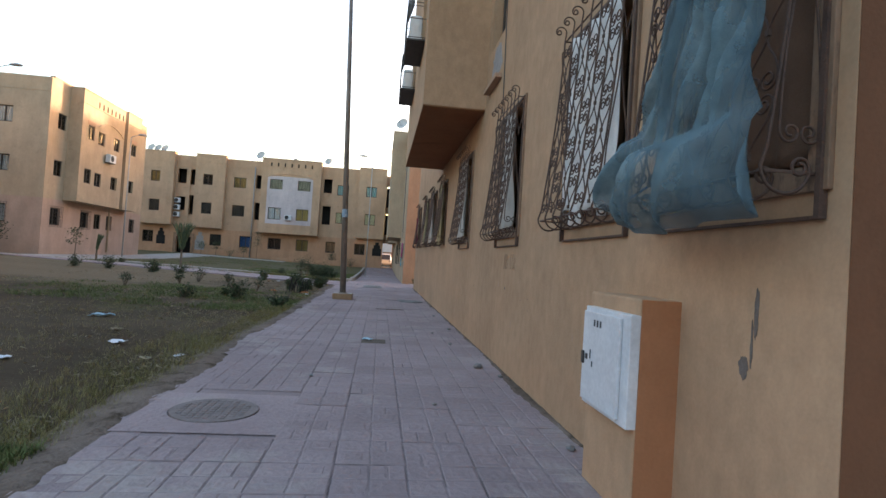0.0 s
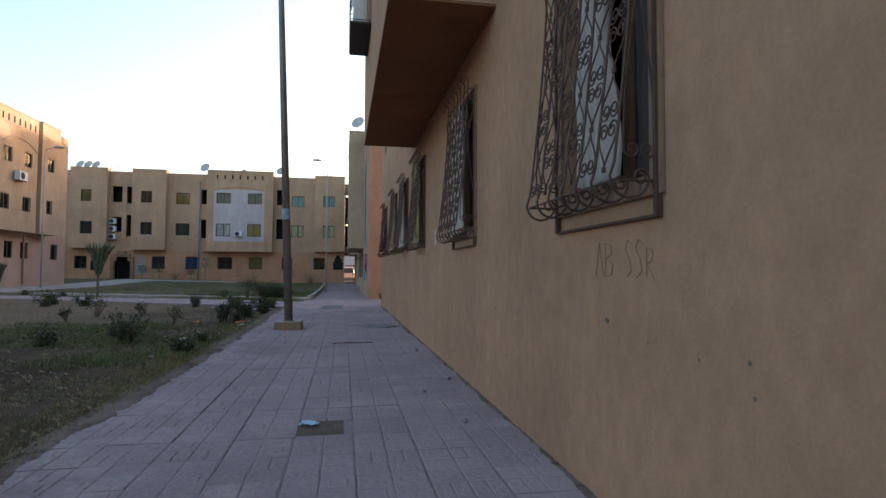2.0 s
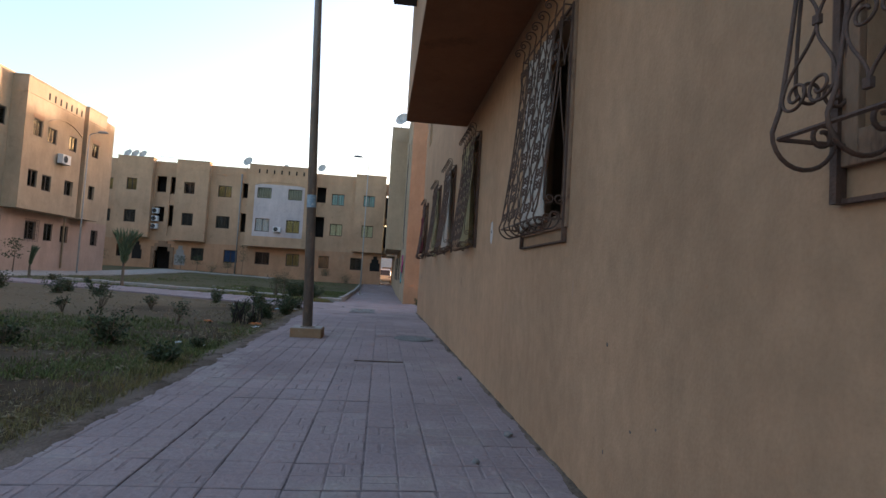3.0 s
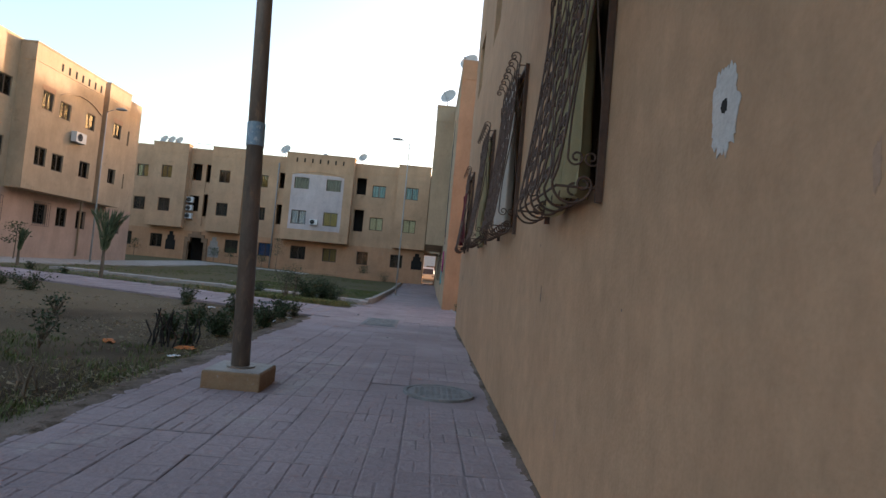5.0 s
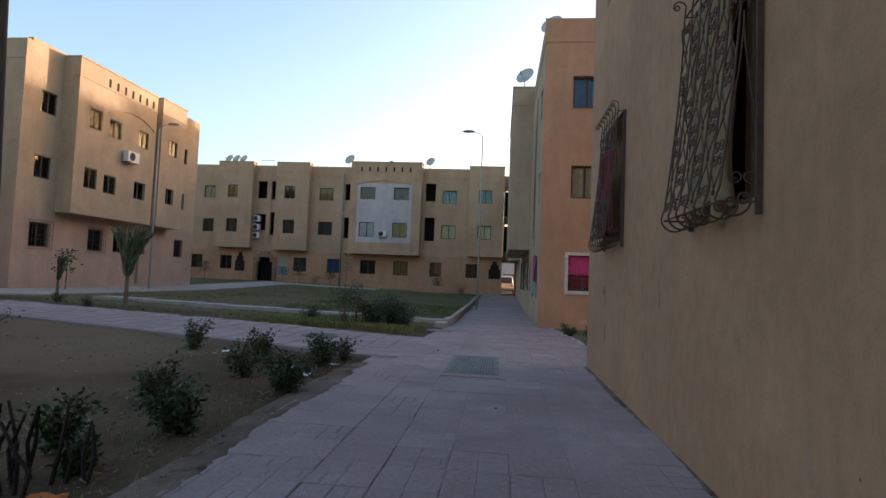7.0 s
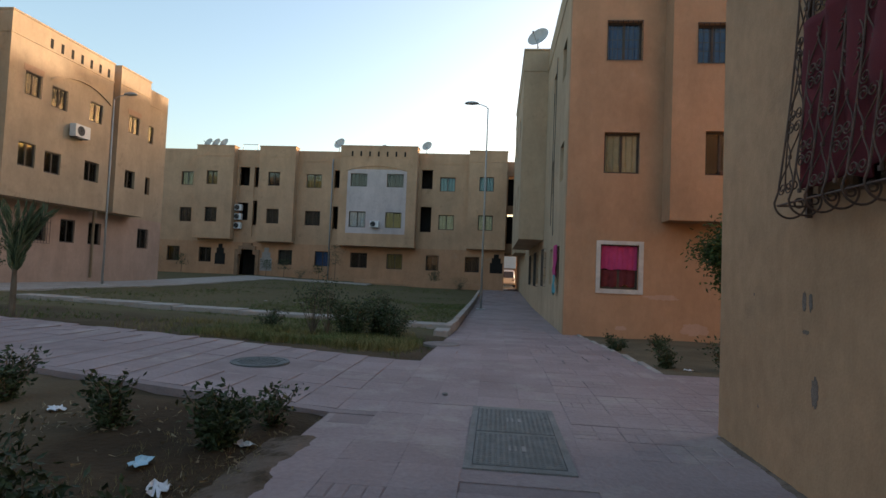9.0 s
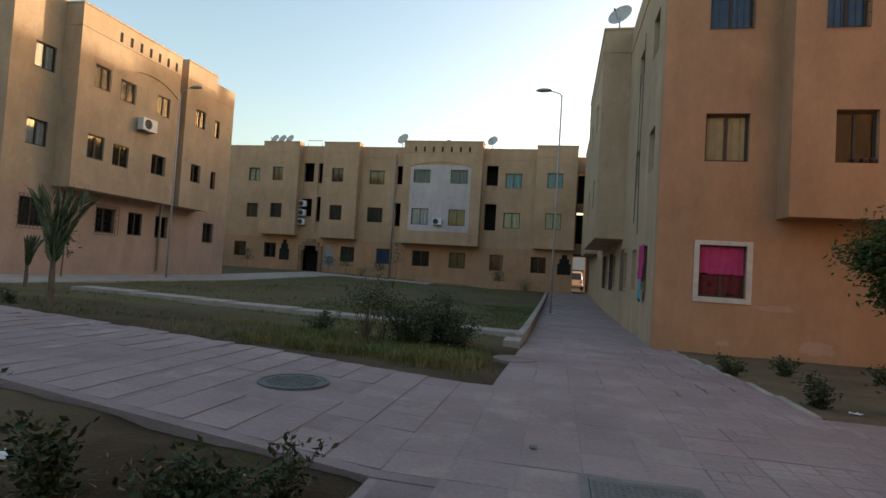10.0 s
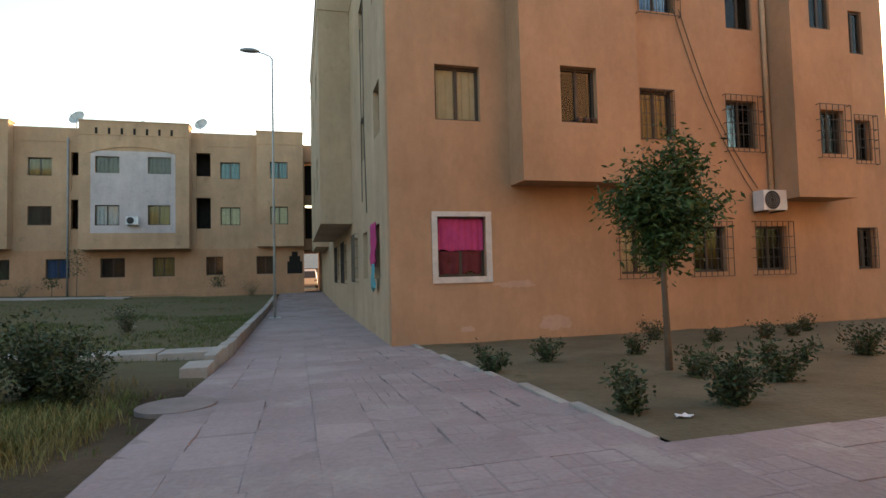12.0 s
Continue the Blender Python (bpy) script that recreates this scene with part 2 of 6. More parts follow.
def gauzy(m, least, most):
    """Loosely woven cloth: light passes between the threads, more where it is worn thin."""
    n, l = m.node_tree.nodes, m.node_tree.links
    out, b = n["Material Output"], n["Principled BSDF"]
    t = n.new("ShaderNodeTexNoise")
    t.inputs["Scale"].default_value, t.inputs["Detail"].default_value = 2.2, 4
    l.new(n.new("ShaderNodeNewGeometry").outputs["Position"], t.inputs["Vector"])
    r = n.new("ShaderNodeMapRange")
    r.inputs["From Min"].default_value, r.inputs["From Max"].default_value = 0.35, 0.65
    r.inputs["To Min"].default_value, r.inputs["To Max"].default_value = least, most
    l.new(t.outputs["Fac"], r.inputs["Value"])
    mix = n.new("ShaderNodeMixShader")
    l.new(r.outputs[0], mix.inputs[0])
    l.new(b.outputs[0], mix.inputs[1])
    l.new(n.new("ShaderNodeBsdfTransparent").outputs[0], mix.inputs[2])
    l.new(mix.outputs[0], out.inputs[0])


gauzy(TARP, 0.22, 0.66)
CREAM = cloth_mat("cream_cloth", (0.35, 0.285, 0.165))
LIGHTCREAM = cloth_mat("pale_cream_curtain", (0.55, 0.49, 0.33))
PALECLOTH = cloth_mat("off_white_cloth", (0.72, 0.68, 0.64))
# net whitened so that it also stands for bright sky mirrored in panes
NETGLINT = cloth_mat("white_net_sky_glint", (0.76, 0.75, 0.73))
WHITE = cloth_mat("white_cloth", (0.55, 0.49, 0.43))
YELLOW = cloth_mat("yellow_curtain", (0.30, 0.20, 0.07))
REDCLOTH = cloth_mat("dark_red_cloth", (0.13, 0.03, 0.035))
BROWNCLOTH = cloth_mat("brown_cloth", (0.16, 0.09, 0.06))
PINK = cloth_mat("magenta_curtain", (0.45, 0.06, 0.17))
BLUECLOTH = cloth_mat("blue_cloth", (0.05, 0.12, 0.26))
TEAL = cloth_mat("teal_curtain", (0.09, 0.30, 0.34))
GREYCLOTH = cloth_mat("grey_cloth", (0.075, 0.07, 0.062))
PAPER = cloth_mat("white_paper", (0.7, 0.7, 0.72))
ORANGEP = cloth_mat("orange_plastic", (0.55, 0.16, 0.05), None, 0.5)
NOTICE = noisy("torn_notice", (0.13, 0.22, 0.30), (0.30, 0.38, 0.42), 9, 60, 0.7, 0.1, (0.55, 0.56, 0.56), 0.56)
CYANP = cloth_mat("pale_blue_plastic", (0.35, 0.55, 0.65), None, 0.5)


def glass_mat():
    m, n, l, b = shader("window_glass", 0.05, 0.5)
    out = n["Material Output"]
    tr = n.new("ShaderNodeBsdfTransparent")
    tr.inputs[0].default_value = (0.82, 0.85, 0.86, 1)
    gl = n.new("ShaderNodeBsdfGlossy")
    gl.inputs["Roughness"].default_value = 0.04
    mix = n.new("ShaderNodeMixShader")
    fres = n.new("ShaderNodeFresnel")
    fres.inputs["IOR"].default_value = 1.42
    l.new(fres.outputs[0], mix.inputs[0])
    l.new(tr.outputs[0], mix.inputs[1])
    l.new(gl.outputs[0], mix.inputs[2])
    l.new(mix.outputs[0], out.inputs[0])
    return m


GLASS = glass_mat()


# ---- mesh helpers ----
def part(name, bm, material, parent=None, label="", normals=True, smooth=False):
    if normals:
        bmesh.ops.recalc_face_normals(bm, faces=bm.faces)
    me = bpy.data.meshes.new(name)
    bm.to_mesh(me)
    bm.free()
    me.materials.append(material)
    if smooth:
        for p in me.polygons:
            p.use_smooth = True
    ob = new(name, me)
    if parent:
        ob.parent = parent
    if label:
        ob["label"] = label
    return ob


def again(ob, name, m, parent):
    """A further object on the same mesh."""
    c = new(name, ob.data)
    c.parent = parent
    c.matrix_basis = m
    return c


def thing(name, x, y, z, label, category, group="", rz=0.0, kind=""):
    e = new(name)
    e.empty_display_size = 0.1
    e.matrix_basis = pose(x, y, z, 0, 0, rz)
    return tagged(e, label, category, group, kind)


def box(bm, x0, x1, y0, y1, z0, z1, bevel=0.0):
    g = bmesh.ops.create_cube(bm, size=1)
    for v in g["verts"]:
        v.co = ((x0 + x1) / 2 + v.co.x * (x1 - x0), (y0 + y1) / 2 + v.co.y * (y1 - y0), (z0 + z1) / 2 + v.co.z * (z1 - z0))
    if bevel:
        es = {e for v in g["verts"] for e in v.link_edges}
        bmesh.ops.bevel(bm, geom=list(es), offset=bevel, segments=2, affect="EDGES", profile=0.6)
    return bm


def boxed(x0, x1, y0, y1, z0, z1, bevel=0.0):
    return box(bmesh.new(), x0, x1, y0, y1, z0, z1, bevel)


def tube(bm, pts, r, sides=6, cap=True):
    """A tube along points; r a number or one per point."""
    pts = [Vector(p) for p in pts]
    rings = []
    side = None
    for i, p in enumerate(pts):
        t = (pts[min(i + 1, len(pts) - 1)] - pts[max(i - 1, 0)]).normalized()
        if side is None:
            side = t.orthogonal().normalized()
        side = (side - t * side.dot(t)).normalized()
        up = t.cross(side)
        rr = r[i] if isinstance(r, (list, tuple)) else r
        rings.append([bm.verts.new(p + (side * math.cos(a) + up * math.sin(a)) * rr) for a in (2 * math.pi * k / sides for k in range(sides))])
    for a, b in zip(rings, rings[1:]):
        for k in range(sides):
            bm.faces.new((a[k], a[(k + 1) % sides], b[(k + 1) % sides], b[k]))
    if cap:
        bm.faces.new(rings[0][::-1])
        bm.faces.new(rings[-1])
    return bm


def disc(bm, x, y, z0, z1, r, sides=40):
    lo = [bm.verts.new((x + r * math.cos(a), y + r * math.sin(a), z0)) for a in (2 * math.pi * k / sides for k in range(sides))]
    hi = [bm.verts.new((v.co.x, v.co.y, z1)) for v in lo]
    bm.faces.new(lo[::-1])
    bm.faces.new(hi)
    for k in range(sides):
        bm.faces.new((lo[k], lo[(k + 1) % sides], hi[(k + 1) % sides], hi[k]))
    return bm


class Face:
    """A flat wall: u runs along it, z up, d into the building. axis 'x': the wall lies at x = at and u is y."""

    def __init__(self, axis, at, inward):
        self.axis, self.at, self.inward = axis, at, inward

    def p(self, u, z, d=0.0):
        w = self.at + self.inward * d
        return (w, u, z) if self.axis == "x" else (u, w, z)


def block(bm, f, u0, u1, z0, z1, d0, d1, bevel=0.0):
    a, b = f.p(u0, z0, d0), f.p(u1, z1, d1)
    return box(bm, min(a[0], b[0]), max(a[0], b[0]), min(a[1], b[1]), max(a[1], b[1]), z0, z1, bevel)


def panel(bm, f, u0, u1, z0, z1, holes=(), thick=0.28, cut=None):
    """A wall with real openings (u0, u1, z0, z1)."""
    us = sorted({u0, u1, *(h[0] for h in holes), *(h[1] for h in holes)})
    zs = sorted({z0, z1, *(h[2] for h in holes), *(h[3] for h in holes)})
    us, zs = [u for u in us if u0 <= u <= u1], [z for z in sorted({*zs, cut or z0}) if z0 <= z <= z1]
    cache = {}

    def v(u, z, d):
        k = (round(u, 4), round(z, 4), d)
        if k not in cache:
            cache[k] = bm.verts.new(f.p(u, z, d))
        return cache[k]

    def solid(i, j):
        if not (0 <= i < len(us) - 1 and 0 <= j < len(zs) - 1):
            return False
        cu, cz = (us[i] + us[i + 1]) / 2, (zs[j] + zs[j + 1]) / 2
        return not any(h[0] < cu < h[1] and h[2] < cz < h[3] for h in holes)

    for i in range(len(us) - 1):
        for j in range(len(zs) - 1):
            if not solid(i, j):
                continue
            a, b, c, e = us[i], us[i + 1], zs[j], zs[j + 1]
            for d in (0.0, thick):
                bm.faces.new((v(a, c, d), v(b, c, d), v(b, e, d), v(a, e, d)))
            for di, dj, p, q in ((-1, 0, (a, c), (a, e)), (1, 0, (b, c), (b, e)), (0, -1, (a, c), (b, c)), (0, 1, (a, e), (b, e))):
                if not solid(i + di, j + dj):
                    bm.faces.new((v(*p, 0.0), v(*q, 0.0), v(*q, thick), v(*p, thick)))
    return bm


def window(parent, f, u0, u1, z0, z1, look_like="dark", deep=0.13, grille=False, bars=False):
    """A two-leaf window in an opening: frame, panes and what hangs behind them."""
    # white ones sit shallow, so the painted sky glint stays bright
    deep = min(deep, 0.06) if look_like == "white" else deep
    bm = bmesh.new()
    w, m = 0.055, (u0 + u1) / 2
    for a in ((u0, u1, z0, z0 + w), (u0, u1, z1 - w, z1), (u0, u0 + w, z0 + w, z1 - w), (u1 - w, u1, z0 + w, z1 - w), (m - 0.03, m + 0.03, z0 + w, z1 - w)):
        block(bm, f, a[0], a[1], a[2], a[3], deep, deep + 0.06)
    win = part("window", bm, WINFRAME, parent)
    for a, b in ((u0 + w, m - 0.03), (m + 0.03, u1 - w)):
        g = part("pane", block(bmesh.new(), f, a, b, z0 + w, z1 - w, deep + 0.025, deep + 0.033), GLASS, win)
        g.visible_shadow = False
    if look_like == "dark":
        # dark sheet in place of the unlit room behind the panes
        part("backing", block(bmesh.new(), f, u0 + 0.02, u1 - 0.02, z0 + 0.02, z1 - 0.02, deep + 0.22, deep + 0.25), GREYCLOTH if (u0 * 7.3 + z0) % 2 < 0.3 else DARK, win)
    else:
        k = {"yellow": YELLOW, "cream": LIGHTCREAM, "teal": TEAL, "blue": BLUECLOTH, "white": NETGLINT, "grey": GREYCLOTH}[look_like]
        cb = bmesh.new()
        nx = 17
        rows = []
        for j in (z0 + 0.03, (z0 + z1) / 2, z1 - 0.03):
            rows.append([cb.verts.new(f.p(u0 + 0.02 + (u1 - u0 - 0.04) * i / (nx - 1), j, deep + 0.075 + 0.025 * math.sin(i * 2.1 + u0))) for i in range(nx)])
        for a, b in zip(rows, rows[1:]):
            for i in range(nx - 1):
                cb.faces.new((a[i], a[i + 1], b[i + 1], b[i]))
        part("curtain", cb, k, win, look_like + " curtain")
        # near-black sheet: the room's shade put into its colour
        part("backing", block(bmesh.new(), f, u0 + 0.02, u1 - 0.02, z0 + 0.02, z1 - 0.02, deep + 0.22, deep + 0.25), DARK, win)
    if grille or bars:
        gb = bmesh.new()
        o = -0.10 if bars else -0.035
        n = max(5, int((u1 - u0) / 0.12))
        e = 0.10 if bars else 0.0
        for i in range(n + 1):
            u = u0 - e + (u1 - u0 + 2 * e) * i / n
            tube(gb, [f.p(u, z0 - e, o), f.p(u, (z0 + z1) / 2, o - (0.0 if bars else 0.01)), f.p(u, z1 + e, o)], 0.008, 4)
        for z in (z0 - e, z0 + 0.3, (z0 + z1) / 2, z1 - 0.25, z1 + e):
            tube(gb, [f.p(u0 - e, z, o), f.p(u1 + e, z, o)], 0.009, 4)
        if bars:
            for u in (u0 - e, u1 + e):
                for z in (z0 - e, z0 + 0.3, (z0 + z1) / 2, z1 - 0.25, z1 + e):
                    tube(gb, [f.p(u, z, o), f.p(u, z, 0.0)], 0.009, 4)
        else:
            for u in (u0, u1):
                tube(gb, [f.p(u, z0, o), f.p(u, z0, 0.1)], 0.009, 4)
                tube(gb, [f.p(u, z1, o), f.p(u, z1, 0.1)], 0.009, 4)
        part("grille", gb, BLACKIRON, win, "black iron window bars")
    return win


def clamp(v):
    return max(0.0, min(1.0, v))


def ground_z(x, y):
    return -0.3 * clamp((y - 30.5) / 7.0) + 0.32 * clamp((y - 50.0) / 16.0) + 0.40 * clamp((-x - 1.0) / 18.0)


def shear(x):
    """How far the cross path swings north, west of the main path."""
    return -0.2 * min(0.0, x + 0.95)


# ---- ground ----
def axis_steps(lo, hi, fine, far):
    mid = list(np.arange(lo, hi + 1e-6, fine))
    out = [far * k for k in (0.02, 0.06, 0.2, 0.5, 1.0)]
    return [lo - o for o in out[::-1]] + mid + [hi + o for o in out]


def on_path(x, y):
    main = -1.0 < x < 2.4 and y < 30
    cross = -19.0 < x < 22 and 27.15 + shear(x) < y < 30.15 + shear(x)
    north = -0.68 < x < 2.4 and y >= 30
    return main or cross or north


bm = bmesh.new()
xs, ys = axis_steps(-24.0, 20.0, 0.4, 2500), axis_steps(-2.0, 70.0, 0.4, 2500)
grid = []
for y in ys:
    row = []
    for x in xs:
        z = ground_z(x, y) - 0.027
        if not on_path(x, y) and -30 < x < 22 and -10 < y < 75:
            z += 0.05 * noise.noise((x * 0.5, y * 0.5, 0)) + 0.025 * noise.noise((x * 1.9, y * 1.9, 4))
        else:
            z -= 0.06
        if 2.3 < x < 21.5 and 30.2 < y < 38.4:
            z -= 0.12
        row.append(bm.verts.new((x, y, z)))
    grid.append(row)
for a, b in zip(grid, grid[1:]):
    for i in range(len(xs) - 1):
        bm.faces.new((a[i], a[i + 1], b[i + 1], b[i]))
ground = tagged(part("ground", bm, SOIL, normals=False, smooth=True), "dry brown soil with patches of weeds", "ground", kind="structure")


def slab(name, x0, x1, y0, y1, material, swing=False, top=-0.012, deep=0.16, step=0.5):
    b = bmesh.new()
    nx, ny = max(1, round((x1 - x0) / step)), max(1, round((y1 - y0) / step))
    tops, lows = [], []
    for j in range(ny + 1):
        rt, rl = [], []
        for i in range(nx + 1):
            x, y = x0 + (x1 - x0) * i / nx, y0 + (y1 - y0) * j / ny
            y += shear(x) if swing else 0
            rt.append(b.verts.new((x, y, ground_z(x, y) + top)))
            rl.append(b.verts.new((x, y, ground_z(x, y) + top - deep)))
        tops.append(rt)
        lows.append(rl)
    for j in range(ny):
        for i in range(nx):
            b.faces.new((tops[j][i], tops[j][i + 1], tops[j + 1][i + 1], tops[j + 1][i]))
    for j in range(ny):
        for i in (0, nx):
            b.faces.new((tops[j][i], tops[j + 1][i], lows[j + 1][i], lows[j][i]))
    for i in range(nx):
        for j in (0, ny):
            b.faces.new((tops[j][i], tops[j][i + 1], lows[j][i + 1], lows[j][i]))
    return part(name, b, material)


path_main = tagged(slab("pavement_main", -0.95, 2.22, -8.0, 27.2, JOINT), "worn pink-grey paved footpath beside the building", "footpath", kind="structure")
path_cross = tagged(slab("pavement_cross", -18.5, 22.0, 27.2, 30.15, JOINT, swing=True, top=-0.006), "pink-grey paved footpath crossing the yard", "footpath", kind="structure")
path_north = tagged(slab("pavement_north", -0.64, 2.56, 30.15, 74.0, JOINT), "paved footpath leading to the passage", "footpath", kind="structure")
path_west = tagged(slab("pavement_west", -19.1, -16.0, 10.0, 64.0, CONC, top=0.02), "pale paved walkway along the apartment building", "footpath", kind="structure")
path_far = tagged(slab("pavement_far", -16.0, -9.0, 61.6, 63.6, CONC, top=0.02), "pale walkway in front of the far building", "footpath", kind="structure")


# ---- buildings ----
G0, G1, M0, M1, T0, T1 = 0.98, 2.17, 4.10, 5.22, 7.20, 8.30     # window rows: ground, middle, top


def facade(parent, f, u0, u1, z0, z1, wins, material, name="wall", extra=(), cut=None, lower=None):
    """A wall with its windows; below the height cut it may be painted another colour."""
    holes = [w[:4] for w in wins] + list(extra)
    ob = part(name, panel(bmesh.new(), f, u0, u1, z0, z1, holes, cut=cut), material, parent)
    if lower:
        ob.data.materials.append(lower)
        for p in ob.data.polygons:
            p.material_index = int(p.center.z < cut)
    for w in wins:
        window(parent, f, *w[:4], *(w[4:5] or ("dark",)), **(w[5] if len(w) > 5 else {}))


def bay(parent, f, u0, u1, z0, z1, out, wins, material, under=None):
    """A closed projecting bay of the upper storeys."""
    g = Face(f.axis, f.at - f.inward * out, f.inward)
    part("bay_front", panel(bmesh.new(), g, u0, u1, z0, z1, [w[:4] for w in wins], 0.2), material, parent)
    for a, c in ((u0, u0 + 0.2), (u1 - 0.2, u1)):
        part("bay_side", block(bmesh.new(), g, a, c, z0, z1, 0.2, out), material, parent)
    part("bay_floor", block(bmesh.new(), g, u0 + 0.2, u1 - 0.2, z0, z0 + 0.15, 0.2, out), material, parent)
    part("bay_roof", block(bmesh.new(), g, u0 + 0.2, u1 - 0.2, z1 - 0.5, z1 - 0.35, 0.2, out), material, parent)
    for w in wins:
        window(parent, g, *w[:4], *(w[4:5] or ("dark",)), **(w[5] if len(w) > 5 else {}))
    e = 0.02
    part("trim", block(bmesh.new(), g, u0 - e, u1 + e, z1 - 0.86, z1 - 0.80, -e, out - 0.004), material, parent)
    part("coping", block(bmesh.new(), g, u0 - 0.03, u1 + 0.03, z1, z1 + 0.07, -0.03, out + 0.2), material, parent)
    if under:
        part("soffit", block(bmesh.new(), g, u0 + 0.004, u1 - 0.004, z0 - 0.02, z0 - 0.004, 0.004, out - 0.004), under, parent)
    return g


def band(parent, f, u0, u1, z, material, h=0.06, e=0.02):
    part("trim", block(bmesh.new(), f, u0, u1, z, z + h, -e, 0.0), material, parent)


def roof(parent, x0, x1, y0, y1, z, material=None):
    part("roof", boxed(x0, x1, y0, y1, z - 0.25, z), material or ROOFM, parent)


def column(us, rows, style="dark", **kw):
    return [(us[0], us[1], *r, s, kw) for r, s in zip(rows, style if isinstance(style, (list, tuple)) else [style] * len(rows))]


# the long building beside the footpath
near = thing("apartment_building", 2.22, 16.4, 0, "tan rendered apartment building with scrolled iron window grilles", "building")


def settle(e):
    """Children were built in world coordinates: keep them there."""
    inv = e.matrix_basis.inverted()
    for o in e.children:
        o.matrix_parent_inverse = inv


WX, END, SOUTH = 2.22, 27.3, 6.26
west = Face("x", WX, 1)
GRILLED = [(6.42, 7.38, "tarp", 1.50), (7.86, 8.88, "white", 1.50), (10.44, 11.40, "cream", 1.50), (13.68, 14.64, "white", 1.53), (17.14, 18.06, "yellow", 1.57), (19.52, 20.44, "white", 1.60), (21.88, 22.76, "cream", 1.63), (25.06, 25.94, "red", 1.66)]
holes = [(a, b, z + 0.08, z + 1.46) for a, b, _, z in GRILLED]
upper = [(11.75, 12.6, 4.3, 5.5), (20.2, 21.1, 4.95, 6.1), (22.6, 23.5, 4.95, 6.1), (25.4, 26.3, 4.95, 6.1), (20.2, 21.1, 7.95, 9.1), (22.6, 23.5, 7.95, 9.1), (25.4, 26.3, 7.95, 9.1), (9.6, 10.5, 7.95, 9.1)]
part("wall", panel(bmesh.new(), west, SOUTH, END, -0.6, 10.6, holes + upper), WALLTAN, near)
for h in upper:
    window(near, west, *h, "dark")
south = Face("y", SOUTH, 1)
# end wall and its facing strip are darker and redder than the other walls
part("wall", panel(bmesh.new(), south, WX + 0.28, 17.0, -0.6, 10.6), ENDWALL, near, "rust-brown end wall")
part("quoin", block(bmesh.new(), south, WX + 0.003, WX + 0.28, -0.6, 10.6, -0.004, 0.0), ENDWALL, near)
part("wall", panel(bmesh.new(), Face("y", END, -1), WX + 0.28, 17.0, -0.6, 10.6), WALLTAN, near)
part("wall", panel(bmesh.new(), Face("x", 17.28, -1), SOUTH, END, -0.6, 10.6), WALLTAN, near)
roof(near, WX + 0.28, 17.0, SOUTH + 0.28, END - 0.28, 10.2)
# the sheet under this bay is darker and redder than its walls
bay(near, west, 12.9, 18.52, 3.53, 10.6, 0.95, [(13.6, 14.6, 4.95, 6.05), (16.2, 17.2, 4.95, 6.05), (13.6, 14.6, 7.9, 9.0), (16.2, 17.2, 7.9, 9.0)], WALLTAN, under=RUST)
# meter pier at the foot of the wall
part("pier", boxed(2.02, 2.222, 7.19, 7.80, -0.1, 1.06, 0.012), WALLTAN, near)
part("pier_side", boxed(2.025, 2.221, 7.19 - 0.008, 7.19 - 0.002, -0.1, 1.06 - 0.005), PIERPAINT, near, "rust-orange painted side of the pier")
settle(near)

# the orange-fronted building ahead
b2 = thing("apartment_building", 2.2, 37.6, -0.3, "three-storey apartment building with an orange rendered front and projecting bays", "building")
ROWS3 = ((G0, G1), (M0, M1), (T0, T1))
UP2 = ROWS3[1:]
TOP = 10.35
front = Face("y", 37.6, 1)
fw = [(3.14, 4.14, 0.98, 2.17, "dark")] + column((3.16, 4.1), UP2, ("cream", "blue"))
fw[2] = (*fw[2][:4], "blue", {"bars": False, "grille": True})
for a, b, s in ((7.2, 8.1, "cream"), (9.05, 9.92, "dark"), (10.75, 11.65, "yellow")):
    fw.append((a, b, G0 - 0.04, G1 - 0.2, s, {"bars": True}))
fw.append((13.8, 14.4, G0 - 0.06, G1 - 0.25, "dark", {"grille": True}))
fw += [(7.82, 8.68, M0 - 0.2, M1 - 0.2, "yellow", {"grille": True}), (10.1, 10.95, M0 - 0.32, M1 - 0.32, "teal", {"bars": True}), (7.9, 8.8, T0 - 0.4, T1 - 0.4, "blue", {"bars": True}), (10.2, 10.95, T0 - 0.6, T1 - 0.6, "white"), (13.9, 14.45, M0 - 0.5, M1 - 0.6, "dark", {"bars": True}), (13.8, 14.35, T0 - 0.9, T1 - 0.9, "white")]
facade(b2, front, 2.56, 14.72, -0.8, TOP, fw, ORANGE)
part("quoin", block(bmesh.new(), front, 2.204, 2.56, -0.7, TOP, -0.0, 0.28), ORANGE, b2)
side = Face("x", 2.2, 1)
sw = [(38.9, 39.8, G0, G1, "dark"), (41.0, 41.9, G0, G1, "dark"), (43.3, 44.1, G0, G1, "dark", {"bars": True}), (47.0, 48.4, 0.9, 2.2, "dark", {"bars": True}), (50.5, 52.0, 0.9, 2.2, "dark", {"bars": True})]
sw += column((38.6, 39.5), UP2) + column((41.2, 42.1), UP2)
facade(b2, side, 37.88, 74.0, -0.7, TOP, sw, TAN)
part("wall", panel(bmesh.new(), Face("x", 15.0, -1), 37.6, 74.0, -0.7, TOP), ORANGE, b2)
part("wall", panel(bmesh.new(), Face("y", 74.0, -1), 2.56, 14.72, -0.7, TOP), TAN, b2)
roof(b2, 2.56, 14.72, 37.88, 73.7, TOP - 0.4)
band(b2, front, 2.2, 4.7, 9.5, ORANGE)
band(b2, side, 37.62, 44.8, 9.5, TAN)
